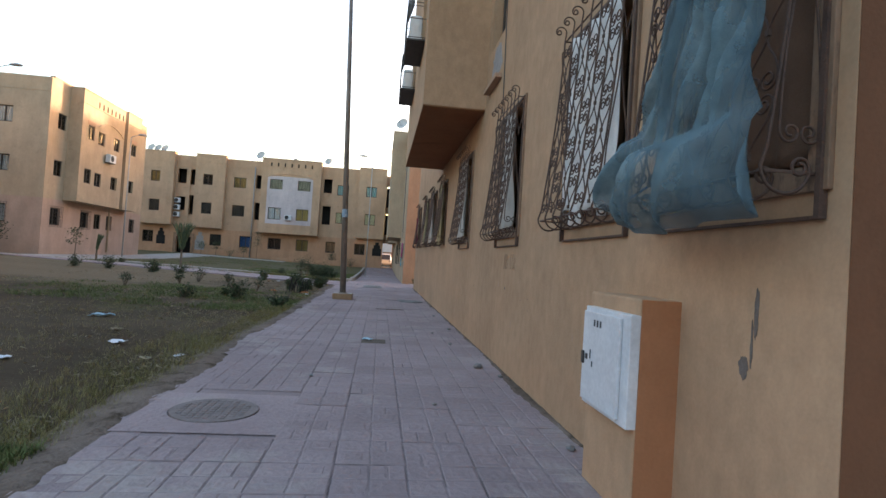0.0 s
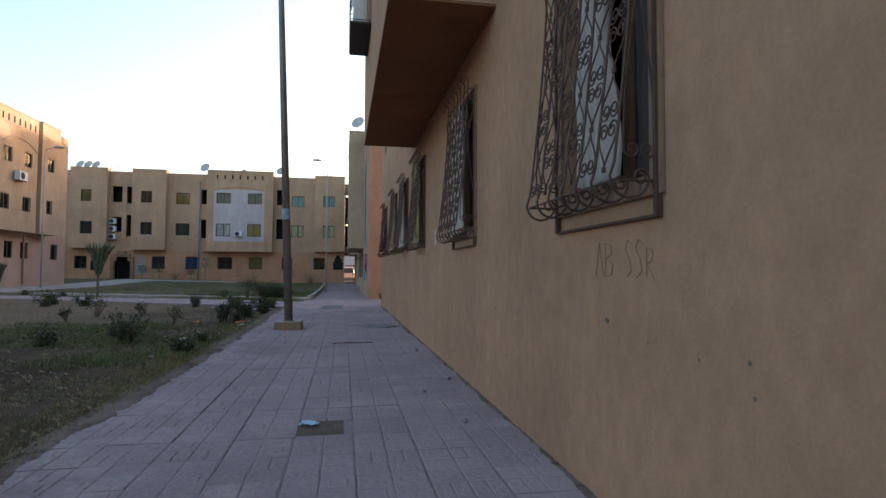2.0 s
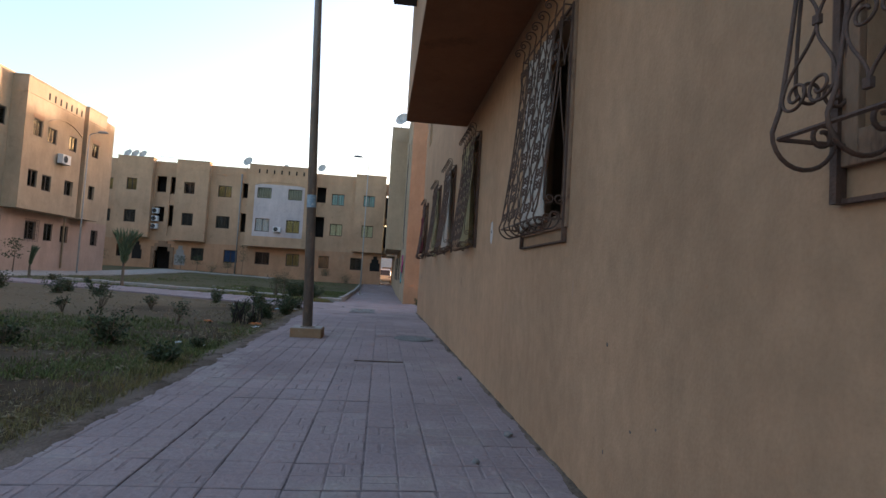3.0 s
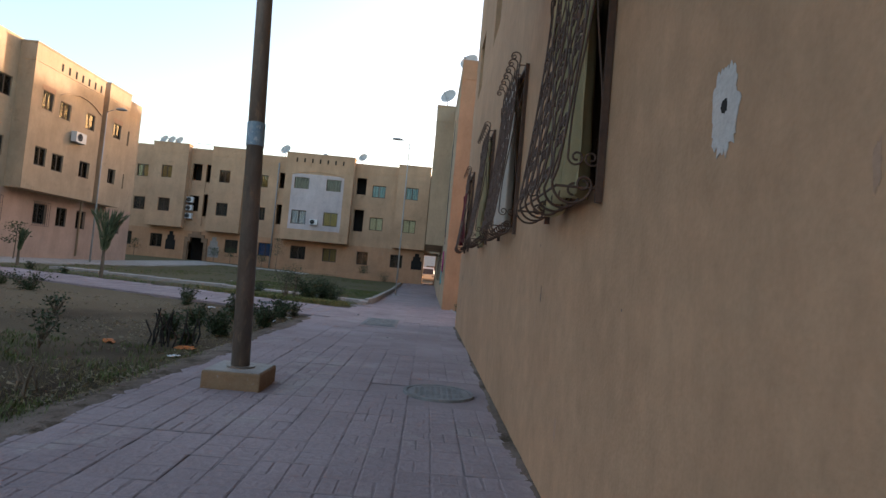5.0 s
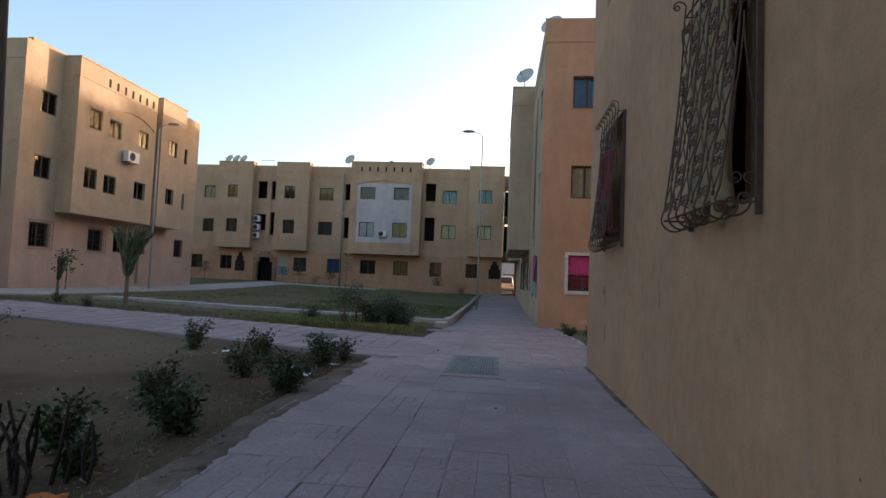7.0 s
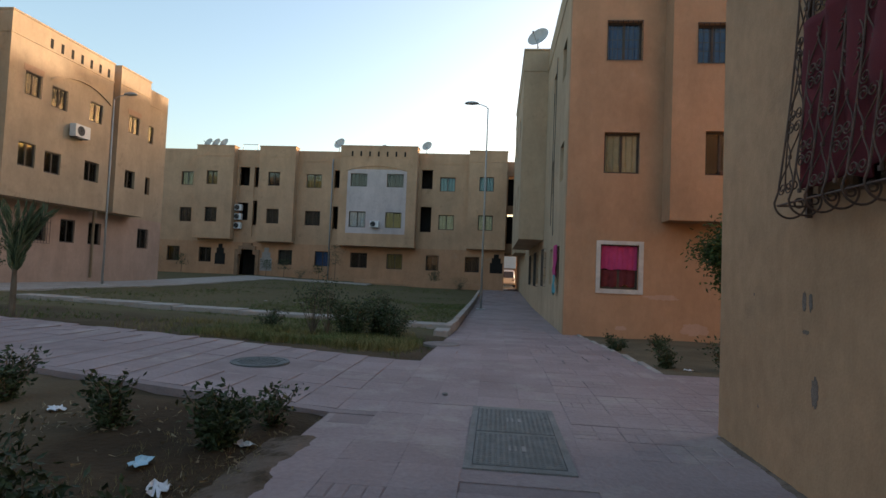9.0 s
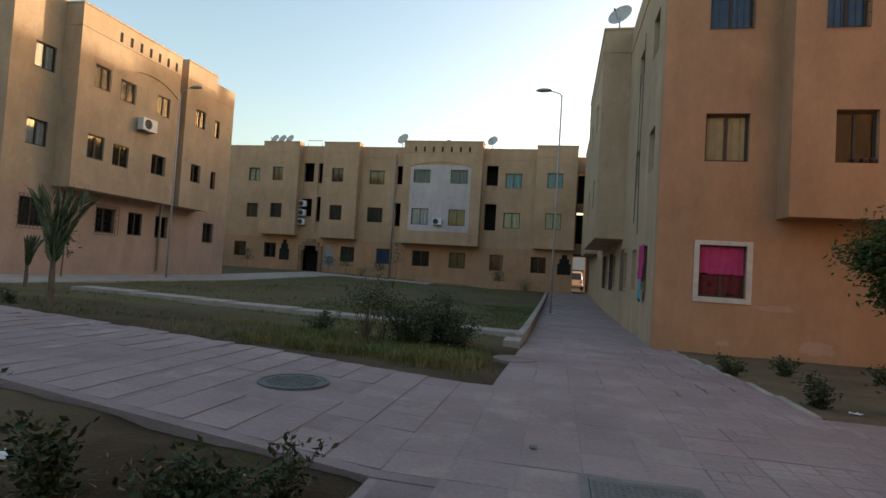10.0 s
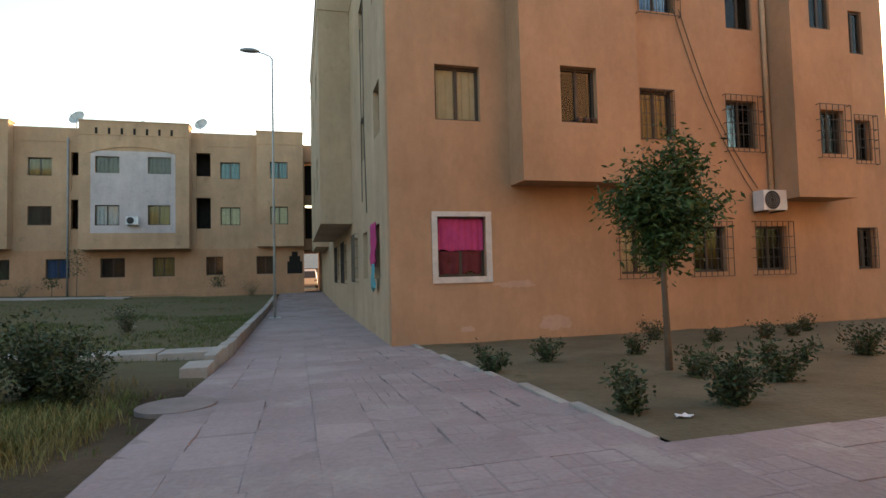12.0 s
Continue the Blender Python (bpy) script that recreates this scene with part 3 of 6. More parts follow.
bay(b2, front, 4.7, 7.3, 2.8, 10.55, 0.7, [(5.54, 6.34, M0 - 0.13, M1 - 0.12, "dark"), (5.3, 6.1, T0 - 0.35, T1 - 0.4, "blue", {"grille": True})], ORANGE)
bay(b2, front, 11.3, 13.0, 2.56, 10.55, 0.7, [(12.0, 12.7, M0 - 0.55, M1 - 0.65, "dark", {"bars": True}), (11.85, 12.45, T0 - 0.75, T1 - 0.75, "white")], ORANGE)
bay(b2, side, 44.8, 54.0, 2.72, 10.46, 0.98, [(46.6, 47.6, M0, M1), (50.0, 51.0, M0, M1), (46.6, 47.6, T0, T1), (50.0, 51.0, T0, T1)], TAN)
bay(b2, side, 58.0, 65.0, 2.72, 10.1, 0.7, [(60.0, 61.0, M0, M1), (60.0, 61.0, T0, T1)], TAN)
# white surround of the curtained ground-floor window
sb = bmesh.new()
for a in ((3.03, 3.14, 0.86, 2.27), (4.14, 4.26, 0.86, 2.27), (3.14, 4.14, 0.86, 0.98), (3.14, 4.14, 2.17, 2.27)):
    block(sb, front, *a, -0.03, 0.0)
part("window_surround", sb, WHITEP, b2, "white plaster window surround")
settle(b2)

# the building on the west side of the yard
LX, LY = -19.1, 39.3
left = thing("apartment_building", LX, LY, 0.1, "tan three-storey apartment building with an arched bay, sunlit at the parapet", "building")
east = Face("x", LX, -1)
LG, LM, LT = (1.9, 2.95), (4.88, 5.85), (7.75, 8.72)
# many white curtains here paint the sky's reflection in the panes
lw = [(40.1, 41.15, *LG, "dark", {"bars": True}), (43.45, 44.45, *LG, "dark", {"bars": True}), (45.2, 46.05, *LG, "white"), (46.9, 47.75, *LG), (50.5, 51.35, *LG, "dark", {"grille": True})]
lw += [(40.1, 40.95, *LM, "white"), (40.2, 41.05, *LT, "white"), (50.5, 51.25, *LM, "dark"), (50.55, 51.3, *LT, "white")]
lower = 3.5
facade(left, east, LY + 0.28, 52.5, -0.5, 10.75, lw, TAN, cut=3.45, lower=SALMON)
lsouth = Face("y", LY, 1)
ls = [(a, b, *r, k, {"bars": r is LG}) for a, b, k in ((-24.5, -23.65, "dark"), (-22.0, -21.1, "white")) for r in (LG, LM, LT)] + [(-26.0, -25.4, *LG, "dark", {"bars": True})]
facade(left, lsouth, -26.4, LX, -0.5, 10.6, ls[:-1], TAN, cut=3.45, lower=SALMON)
lback = Face("y", 40.4, 1)
facade(left, lback, -33.0, -26.4, -0.5, 10.9, [(-30.6, -29.7, *LG), (-28.6, -27.7, *LG)], TAN, extra=[(-27.3, -26.6, 4.0, 6.4), (-27.3, -26.6, 7.0, 9.6)], cut=3.45, lower=SALMON)
# near-black backs paint the shade deep in each balcony recess
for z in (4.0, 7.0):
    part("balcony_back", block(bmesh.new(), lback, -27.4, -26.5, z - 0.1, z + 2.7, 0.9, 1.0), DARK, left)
    part("balcony_rail", block(bmesh.new(), lback, -27.3, -26.6, z, z + 0.9, 0.06, 0.16), TAN, left)
part("wall", block(bmesh.new(), lsouth, -26.4, -26.12, -0.5, 10.6, 0.28, 1.09), TAN, left)
bay(left, lback, -31.0, -27.6, 3.4, 11.2, 0.9, [(-30.2, -29.2, *LM, "dark"), (-30.2, -29.2, *LT, "grey")], TAN)
part("wall", panel(bmesh.new(), Face("y", 52.5, -1), -33.0, LX - 0.28, -0.5, 10.75), TAN, left)
part("wall", panel(bmesh.new(), Face("x", -33.28, 1), LY, 52.5, -0.5, 10.75), TAN, left)
roof(left, -33.0, LX - 0.28, 40.7, 52.2, 10.2)
roof(left, -26.1, LX - 0.28, LY + 0.28, 40.69, 10.2)
lb = bay(left, east, 41.3, 46.9, lower, 10.6, 0.8, [(42.05, 42.8, 7.6, 8.5, "white", {"grille": True}), (43.35, 44.15, 7.5, 8.35, "white", {"grille": True}), (45.5, 46.3, 7.5, 8.4, "white"), (41.95, 42.75, 4.75, 5.7, "white"), (43.2, 44.05, 4.7, 5.6, "white"), (45.4, 46.3, 4.75, 5.65, "dark")], TAN)
bay(left, east, 47.4, 49.7, lower, 10.7, 0.8, [(48.15, 48.95, 7.65, 8.55, "white"), (48.1, 48.85, 4.85, 5.75, "dark")], TAN)
band(left, east, 49.75, 52.5, 9.85, TAN)
band(left, lsouth, -26.4, LX, 9.75, TAN)
for a, b, c in ((42.05, 42.8, 8.5), (48.15, 48.95, 8.55)):
    part("window_apron", block(bmesh.new(), lb, a - 0.1, b + 0.1, c + 0.02, c + 0.28, -0.012, -0.002), WALLPALE, left, "paler plaster above a window")


def arch(parent, f, u0, u1, z, rise, material, thick=0.1):
    """A shallow arched moulding over a bay."""
    b, n = bmesh.new(), 14
    for i in range(n):
        a, c = i / n, (i + 1) / n
        za, zc = z + rise * (1 - (2 * a - 1) ** 2), z + rise * (1 - (2 * c - 1) ** 2)
        vs = [b.verts.new(f.p(u0 + (u1 - u0) * s, q, d)) for d in (-0.05, 0.0) for s, q in ((a, za), (c, zc), (c, zc + thick), (a, za + thick))]
        for q in ((0, 1, 2, 3), (7, 6, 5, 4), (0, 4, 5, 1), (3, 2, 6, 7)):
            b.faces.new([vs[k] for k in q])
    part("arch_moulding", b, material, parent)


def slots(parent, f, u0, u1, z0, z1, n):
    for i in range(n):
        u = u0 + (u1 - u0) * (i + 0.5) / n
        # no opening is cut: a near-black strip paints the slot's shade
        part("parapet_slot", block(bmesh.new(), f, u - 0.07, u + 0.07, z0, z1, -0.012, -0.004), DARK, parent)


arch(left, lb, 43.25, 46.8, 8.55, 0.5, TAN)
slots(left, lb, 42.9, 46.8, 9.85, 10.25, 7)
settle(left)

# the next building along the west side
west_block = thing("apartment_building", -19.7, 30.0, 0.1, "tan apartment building at the edge of the yard", "building")
wf = Face("x", -19.7, -1)
facade(west_block, wf, 12.0, 30.0, -0.5, 11.2, [(a, a + 1.1, z, z + 1.15, k, {"bars": True}) for a, k in ((27.6, "white"), (23.5, "dark"), (18.5, "dark")) for z in (1.9, 5.0, 8.2)], TAN, cut=3.45, lower=SALMON)
part("wall", panel(bmesh.new(), Face("y", 30.0, -1), -33.0, -19.98, -0.5, 11.2), TAN, west_block)
part("wall", panel(bmesh.new(), Face("y", 12.0, 1), -33.0, -19.98, -0.5, 11.2), TAN, west_block)
part("wall", panel(bmesh.new(), Face("x", -33.28, 1), 12.0, 30.0, -0.5, 11.2), TAN, west_block)
roof(west_block, -33.0, -19.98, 12.28, 29.72, 10.8)
band(west_block, wf, 12.0, 30.0, 10.2, TAN)
settle(west_block)

# the long building that closes the yard
far = thing("apartment_building", -12.0, 66.2, -0.5, "long tan apartment building with a pale arched middle block", "building")
ff = Face("y", 66.2, 1)
fr = fl = ((4.68, 5.88), (7.78, 8.92))
fg = (1.36, 2.58)
# teal in the top row stands for pale sky reflected by the panes
wins = column((-4.4, -3.15), fr, ("cream", "teal")) + [(-5.3, -4.25, *fg), (-2.15, -1.0, *fg), (-11.5, -10.1, *fg), (-8.5, -7.2, *fg, "yellow")]
wins += column((-15.5, -14.2), fl, ("grey", "yellow")) + [(-17.6, -16.4, *fg, "grey"), (-14.5, -13.2, *fg, "blue")]
wins += column((-26.4, -25.35), fl, ("grey", "yellow")) + [(-27.3, -26.2, *fg), (-24.5, -23.4, *fg)]
recess = [(-13.15, -12.45, 3.5, 6.3), (-13.15, -12.45, 6.9, 9.3), (-5.9, -5.0, 3.5, 6.5), (-5.9, -5.0, 7.0, 9.5), (-21.3, -20.4, 6.9, 9.4), (-20.0, -19.55, 6.8, 9.4), (-21.3, -20.4, 4.0, 6.4), (-20.0, -19.55, 3.6, 6.6), (-29.6, -29.0, 3.6, 6.2), (-29.6, -29.0, 6.9, 9.2)]
door = [(-21.0, -19.5, -0.6, 2.6)]
facade(far, ff, -36.0, 0.97, -0.7, 10.85, wins, FARTAN, extra=recess + door, cut=3.1, lower=FARBASE)
# balcony and door recesses get their shade from a near-black back sheet
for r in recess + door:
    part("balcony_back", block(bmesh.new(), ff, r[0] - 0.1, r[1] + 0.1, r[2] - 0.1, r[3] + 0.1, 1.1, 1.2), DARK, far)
for r in recess:
    part("balcony_rail", block(bmesh.new(), ff, r[0], r[1], r[2], r[2] + 0.95, 0.06, 0.16), FARTAN, far)
MIDW = [(-11.5, -10.15, 7.85, 8.9, "grey"), (-8.55, -7.2, 7.85, 8.92, "grey"), (-11.5, -10.15, 4.58, 5.85, "white"), (-8.55, -7.25, 4.6, 5.85, "yellow")]
mid = bay(far, ff, -12.4, -6.15, 3.1, 11.1, 1.0, MIDW, FARTAN)
part("pale_panel", panel(bmesh.new(), Face("y", 65.194, 1), -11.75, -6.95, 4.1, 9.25, [w[:4] for w in MIDW], 0.004), PALE, far, "pale lilac painted panel")
arch(far, mid, -11.8, -6.9, 9.1, 0.42, FARTAN)
slots(far, mid, -11.8, -6.8, 10.3, 10.7, 7)
# top window again takes teal cloth for the sky's reflection
bay(far, ff, -2.05, 0.97, 3.2, 10.95, 0.6, [(-1.2, -0.05, *fr[0], "cream"), (-1.2, -0.05, *fr[1], "teal")], FARTAN)
bay(far, ff, -19.3, -16.25, 3.2, 11.0, 0.7, [(-18.5, -17.45, *fl[0], "grey"), (-18.5, -17.5, *fl[1], "dark")], FARTAN)
bay(far, ff, -24.75, -21.5, 3.3, 11.0, 0.7, [(-23.8, -22.75, *fl[0], "grey"), (-23.8, -22.85, *fl[1], "yellow")], FARTAN)
band(far, ff, -16.5, -13.2, 9.95, FARTAN)
band(far, ff, -5.0, -2.2, 9.95, FARTAN)
part("wall", panel(bmesh.new(), Face("x", 0.97, -1), 66.48, 74.0, -0.7, 10.85), FARTAN, far)
part("wall", panel(bmesh.new(), Face("y", 74.0, -1), -36.0, 0.69, -0.7, 10.85), FARTAN, far)
part("wall", panel(bmesh.new(), Face("x", -36.28, 1), 66.2, 74.0, -0.7, 10.85), FARTAN, far)
roof(far, -36.0, 0.69, 66.48, 73.7, 10.4)


def niche(parent, f, u, z0, w, h, material):
    """A stepped pointed niche: a flat raised shape whose colour stands for the recess's shade."""
    b = bmesh.new()
    block(b, f, u - w / 2, u + w / 2, z0, z0 + h * 0.55, -0.008, 0.0)
    block(b, f, u - w * 0.36, u + w * 0.36, z0 + h * 0.55, z0 + h * 0.8, -0.008, 0.0)
    block(b, f, u - w * 0.2, u + w * 0.2, z0 + h * 0.8, z0 + h, -0.008, 0.0)
    part("niche", b, material, parent, "flat stepped shape coloured as a shaded niche")


niche(far, ff, 0.35, 1.35, 1.0, 1.5, DARK)
niche(far, ff, -22.6, 1.2, 0.9, 1.7, DARK)
niche(far, ff, -18.6, 0.8, 1.0, 1.9, GREYP)
db = bmesh.new()
block(db, ff, -21.3, -21.0, -0.4, 2.1, -0.12, 0.0)
block(db, ff, -19.5, -19.2, -0.4, 2.1, -0.12, 0.0)
block(db, ff, -21.3, -20.75, 2.1, 2.5, -0.12, 0.0)
block(db, ff, -19.75, -19.2, 2.1, 2.5, -0.12, 0.0)
block(db, ff, -21.0, -19.5, 2.5, 2.8, -0.125, 0.0)
block(db, ff, -20.65, -19.85, 2.8, 3.05, -0.12, 0.0)
part("door_surround", db, TRIMWOOD, far, "dark stepped door surround")
settle(far)

# the bridge over the passage, and what lies beyond it
link = thing("passage_bridge", 1.8, 67.5, 2.8, "upper storeys bridging the passage between two buildings", "building")
lf = Face("y", 67.2, 1)
part("wall", panel(bmesh.new(), lf, 0.98, 2.19, 3.0, 10.5, [(1.1, 2.1, 3.8, 6.2), (1.1, 2.1, 6.9, 9.3)]), FARTAN, link)
# shade inside the openings is put into a near-black back sheet
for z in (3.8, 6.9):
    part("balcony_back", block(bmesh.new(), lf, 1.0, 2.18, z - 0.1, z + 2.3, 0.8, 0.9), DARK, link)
part("slab", boxed(0.98, 2.19, 67.5, 73.9, 3.0, 3.25), CONC, link)
part("roof", boxed(0.98, 2.19, 67.5, 73.9, 10.2, 10.45), ROOFM, link)
settle(link)
beyond = thing("street_building", 2.0, 104.0, -0.5, "cream building seen through the passage", "building")
part("wall", boxed(-14.0, 16.0, 104.0, 104.3, -0.6, 5.0), WHITEP, beyond)
part("door", boxed(1.2, 3.4, 103.9, 103.998, -0.3, 2.3), BROWNWOOD, beyond)
settle(beyond)


# added, unseen buildings closing the yard behind the camera and beyond the side path
# out of view, kept low so that sun still passes over it
closing = thing("unseen_closing_wall", 46.0, 32.0, 0, "unseen plain tan wall added to close the side path", "wall")
part("wall", boxed(45.0, 45.3, 4.2, 72.0, -1.0, 3.2), TAN, closing)
settle(closing)
# added to keep bright horizon sky out of the window reflections
closing = thing("unseen_closing_building", -10.0, -32.0, 0, "unseen plain tan building added to close the yard", "building")
part("wall", boxed(-46.0, 30.0, -34.0, -32.0, -1.0, 10.0), TAN, closing)
settle(closing)
# added to hold the low sun off the closing building to the south
closing = thing("unseen_closing_building", 22.0, -14.0, 0, "unseen plain tan building added to close the yard", "building")
part("wall", boxed(21.0, 23.0, -31.9, 4.0, -1.0, 10.0), TAN, closing)
settle(closing)
# added out of view on the west side
closing = thing("unseen_closing_building", -45.0, -2.0, 0, "unseen plain tan building added to close the yard", "building")
part("wall", boxed(-47.0, -45.0, -31.9, 34.0, -1.2, 10.0), TAN, closing)
settle(closing)


# ---- scrolled window grilles ----
def heart_half(w, h, turns=1.45, n=30):
    """One half of a heart scroll: a rod that leaves the point below, swings out to half the width and winds up inwards."""
    r, pts = w * 0.25, []
    cx, cz = w * 0.25 - 0.002, h - w * 0.25
    for i in range(12):
        t = i / 12
        a, b, c, d = (1 - t) ** 3, 3 * t * (1 - t) ** 2, 3 * t * t * (1 - t), t**3
        pts.append((c * (cx + r) + d * (cx + r), b * cz * 0.35 + c * cz * 0.55 + d * cz))
    for i in range(n + 1):
        a = 2 * math.pi * turns * i / n
        q = r * (1 - 0.72 * i / n)
        pts.append((cx + q * math.cos(a) - 0.1 * (r - q), cz + q * math.sin(a)))
    return pts


def hook(r, small, turns=1.3, n=18, span=math.pi):
    """A round hook from its outer side, under and up again, ending in a small spiral; the origin is the outer start."""
    pts = [(r - r * math.cos(span * i / 12), -r * math.sin(span * i / 12)) for i in range(13)]
    for i in range(1, n + 1):
        a = 2 * math.pi * turns * i / n
        q = small * (1 - 0.6 * i / n)
        pts.append((2 * r - small + q * math.cos(a), q * math.sin(a)))
    return pts


H = 1.50                      # height of a grille between its sill and its top rail


def bulge(z):
    """How far a grille stands off the wall at a height above its sill."""
    z = clamp(z / H)
    return 0.085 + 0.13 * (1 - z) ** 1.6


def grille_bar():
    pts = [(-bulge(H * k / 12), 0, H * k / 12) for k in range(12, 0, -1)]
    d = -bulge(0.0) - 0.004
    pts += [(d + x, 0, 0.06 + z) for x, z in hook(0.088, 0.036)]
    return tube(bmesh.new(), pts, 0.0062, 6)


def grille(y0, y1, z0, kind_label, framed=True):
    w = y1 - y0
    g = thing("window_grille", WX - 0.004, (y0 + y1) / 2, z0, kind_label, "window grille", "scrolled grilles on the long wall")
    fb = bmesh.new()
    for u in (-w / 2, w / 2):
        box(fb, -0.03, 0.0, u - 0.011, u + 0.011, -0.105 if framed else -0.02, H)
    if framed:
        box(fb, -0.016, 0.0, -w / 2 + 0.011, w / 2 - 0.011, -0.105, -0.092)
    box(fb, -0.028, 0.0, -w / 2 + 0.012, w / 2 - 0.012, H - 0.024, H)
    part("wall_frame", fb, RUSTIRON, g)
    n = 6
    us = [-w / 2 + 0.02 + (w - 0.04) * i / n for i in range(n + 1)]
    first = None
    for u in us:
        first = again(first, "bar", Matrix.Translation((0, u, 0)), g) if first else part("bar", grille_bar(), RUSTIRON, g, smooth=True)
        if first.matrix_basis.translation.y == 0 and u != 0:
            first.matrix_basis = Matrix.Translation((0, u, 0))
    for z in (H - 0.01, 0.045):
        d = -bulge(z) + 0.008
        part("rail", tube(bmesh.new(), [(0, us[0], z), (d, us[0], z), (d, us[-1], z), (0, us[-1], z)], 0.0065, 5), RUSTIRON, g)
    # hearts between the bars, upright and turned over by turns
    gap = us[1] - us[0]
    tall = 0.212
    c = heart_half(gap * 0.96, tall)
    made, cm = {}, None
    for i in range(n):
        for j in range(-1, 7):
            z = 0.10 + j * 0.22 + (0.22 if i % 2 else 0.0)
            over = j % 2
            if z < 0.06 or z + tall > H - 0.01:
                continue
            d = -bulge(z + tall / 2) - 0.002
            tilt = math.degrees(math.atan2(bulge(z) - bulge(z + tall), tall))
            for side in (1, -1):
                m = Matrix.Translation((d, us[i] + gap / 2, z + tall / 2)) @ pose(0, 0, 0, 180 if over else 0, 0, 0) @ pose(0, 0, 0, 0, -tilt if over else tilt, 0) @ Matrix.Translation((0, 0, -tall / 2))
                if side in made:
                    again(made[side], "scroll", m, g)
                else:
                    made[side] = part("scroll", tube(bmesh.new(), [(0, x * side, zz) for x, zz in c], 0.0043, 5), RUSTIRON, g, smooth=True)
                    made[side].matrix_basis = m
            if not over:
                m = Matrix.Translation((-bulge(z) - 0.002, us[i] + gap / 2, z))
                if cm:
                    again(cm, "collar", m, g)
                else:
                    cm = part("collar", boxed(-0.007, 0.007, -0.010, 0.010, -0.012, 0.012, 0.002), RUSTIRON, g)
                    cm.matrix_basis = m
    # question-mark curls along the top
    tc = None
    up = [(0.0, 0.0), (0.004, 0.03)] + [(0.008 - x, 0.07 - z) for x, z in hook(0.042, 0.024, 1.1, 14, math.pi * 1.0)]
    for u in us:
        m = Matrix.Translation((-bulge(H), u, H - 0.01))
        if tc is None:
            tc = part("top_curl", tube(bmesh.new(), [(x, 0, z) for x, z in up], 0.0055, 5), RUSTIRON, g, smooth=True)
            tc.matrix_basis = m
        else:
            again(tc, "top_curl", m, g)
    # lyre scrolls of the side cheeks
    deep = 0.15
    lyre = heart_half(deep, 0.92, 1.3)
    for u in (us[0], us[-1]):
        for side in (1, -1):
            part("cheek_scroll", tube(bmesh.new(), [(-0.085 + (-side * x if side > 0 else x) , u, 1.06 - zz) for x, zz in lyre], 0.005, 5), RUSTIRON, g, smooth=True)
        top = heart_half(0.09, 0.34, 1.3)
        for side in (1, -1):
            part("cheek_scroll", tube(bmesh.new(), [(-0.06 + side * x * 0.95, u, 1.07 + zz) for x, zz in top], 0.005, 5), RUSTIRON, g, smooth=True)
    return g


def hanging(name, parent_x, y0, y1, z0, z1, material, label, folds=5.0, amp=0.025, seed=1, ragged=0.06, lean=0.0, category="curtain"):
    """A cloth that hangs in a window."""
    b = bmesh.new()
    nx, nz = 34, 22
    rows = []
    for j in range(nz + 1):
        t = j / nz
        row = []
        for i in range(nx + 1):
            s = i / nx
            y = y0 + (y1 - y0) * s + lean * (1 - t) + 0.02 * noise.noise((s * 3, t * 2, seed))
            z = z0 + (z1 - z0) * t + (1 - t) * ragged * noise.noise((s * 5, seed, 2))
            x = parent_x + amp * math.sin(s * folds * 6.28 + seed + 1.3 * noise.noise((s * 2, t * 2, seed))) * (1.2 - 0.5 * t) + 0.03 * noise.noise((s * 4, t * 3, seed + 9))
            row.append(b.verts.new((x, y, z)))
        rows.append(row)
    for a, c in zip(rows, rows[1:]):
        for i in range(nx):
            b.faces.new((a[i], a[i + 1], c[i + 1], c[i]))
    ob = part(name, b, material, smooth=True)
    sol = ob.modifiers.new("thickness", "SOLIDIFY")
    sol.thickness = 0.005
    return tagged(ob, label, category)


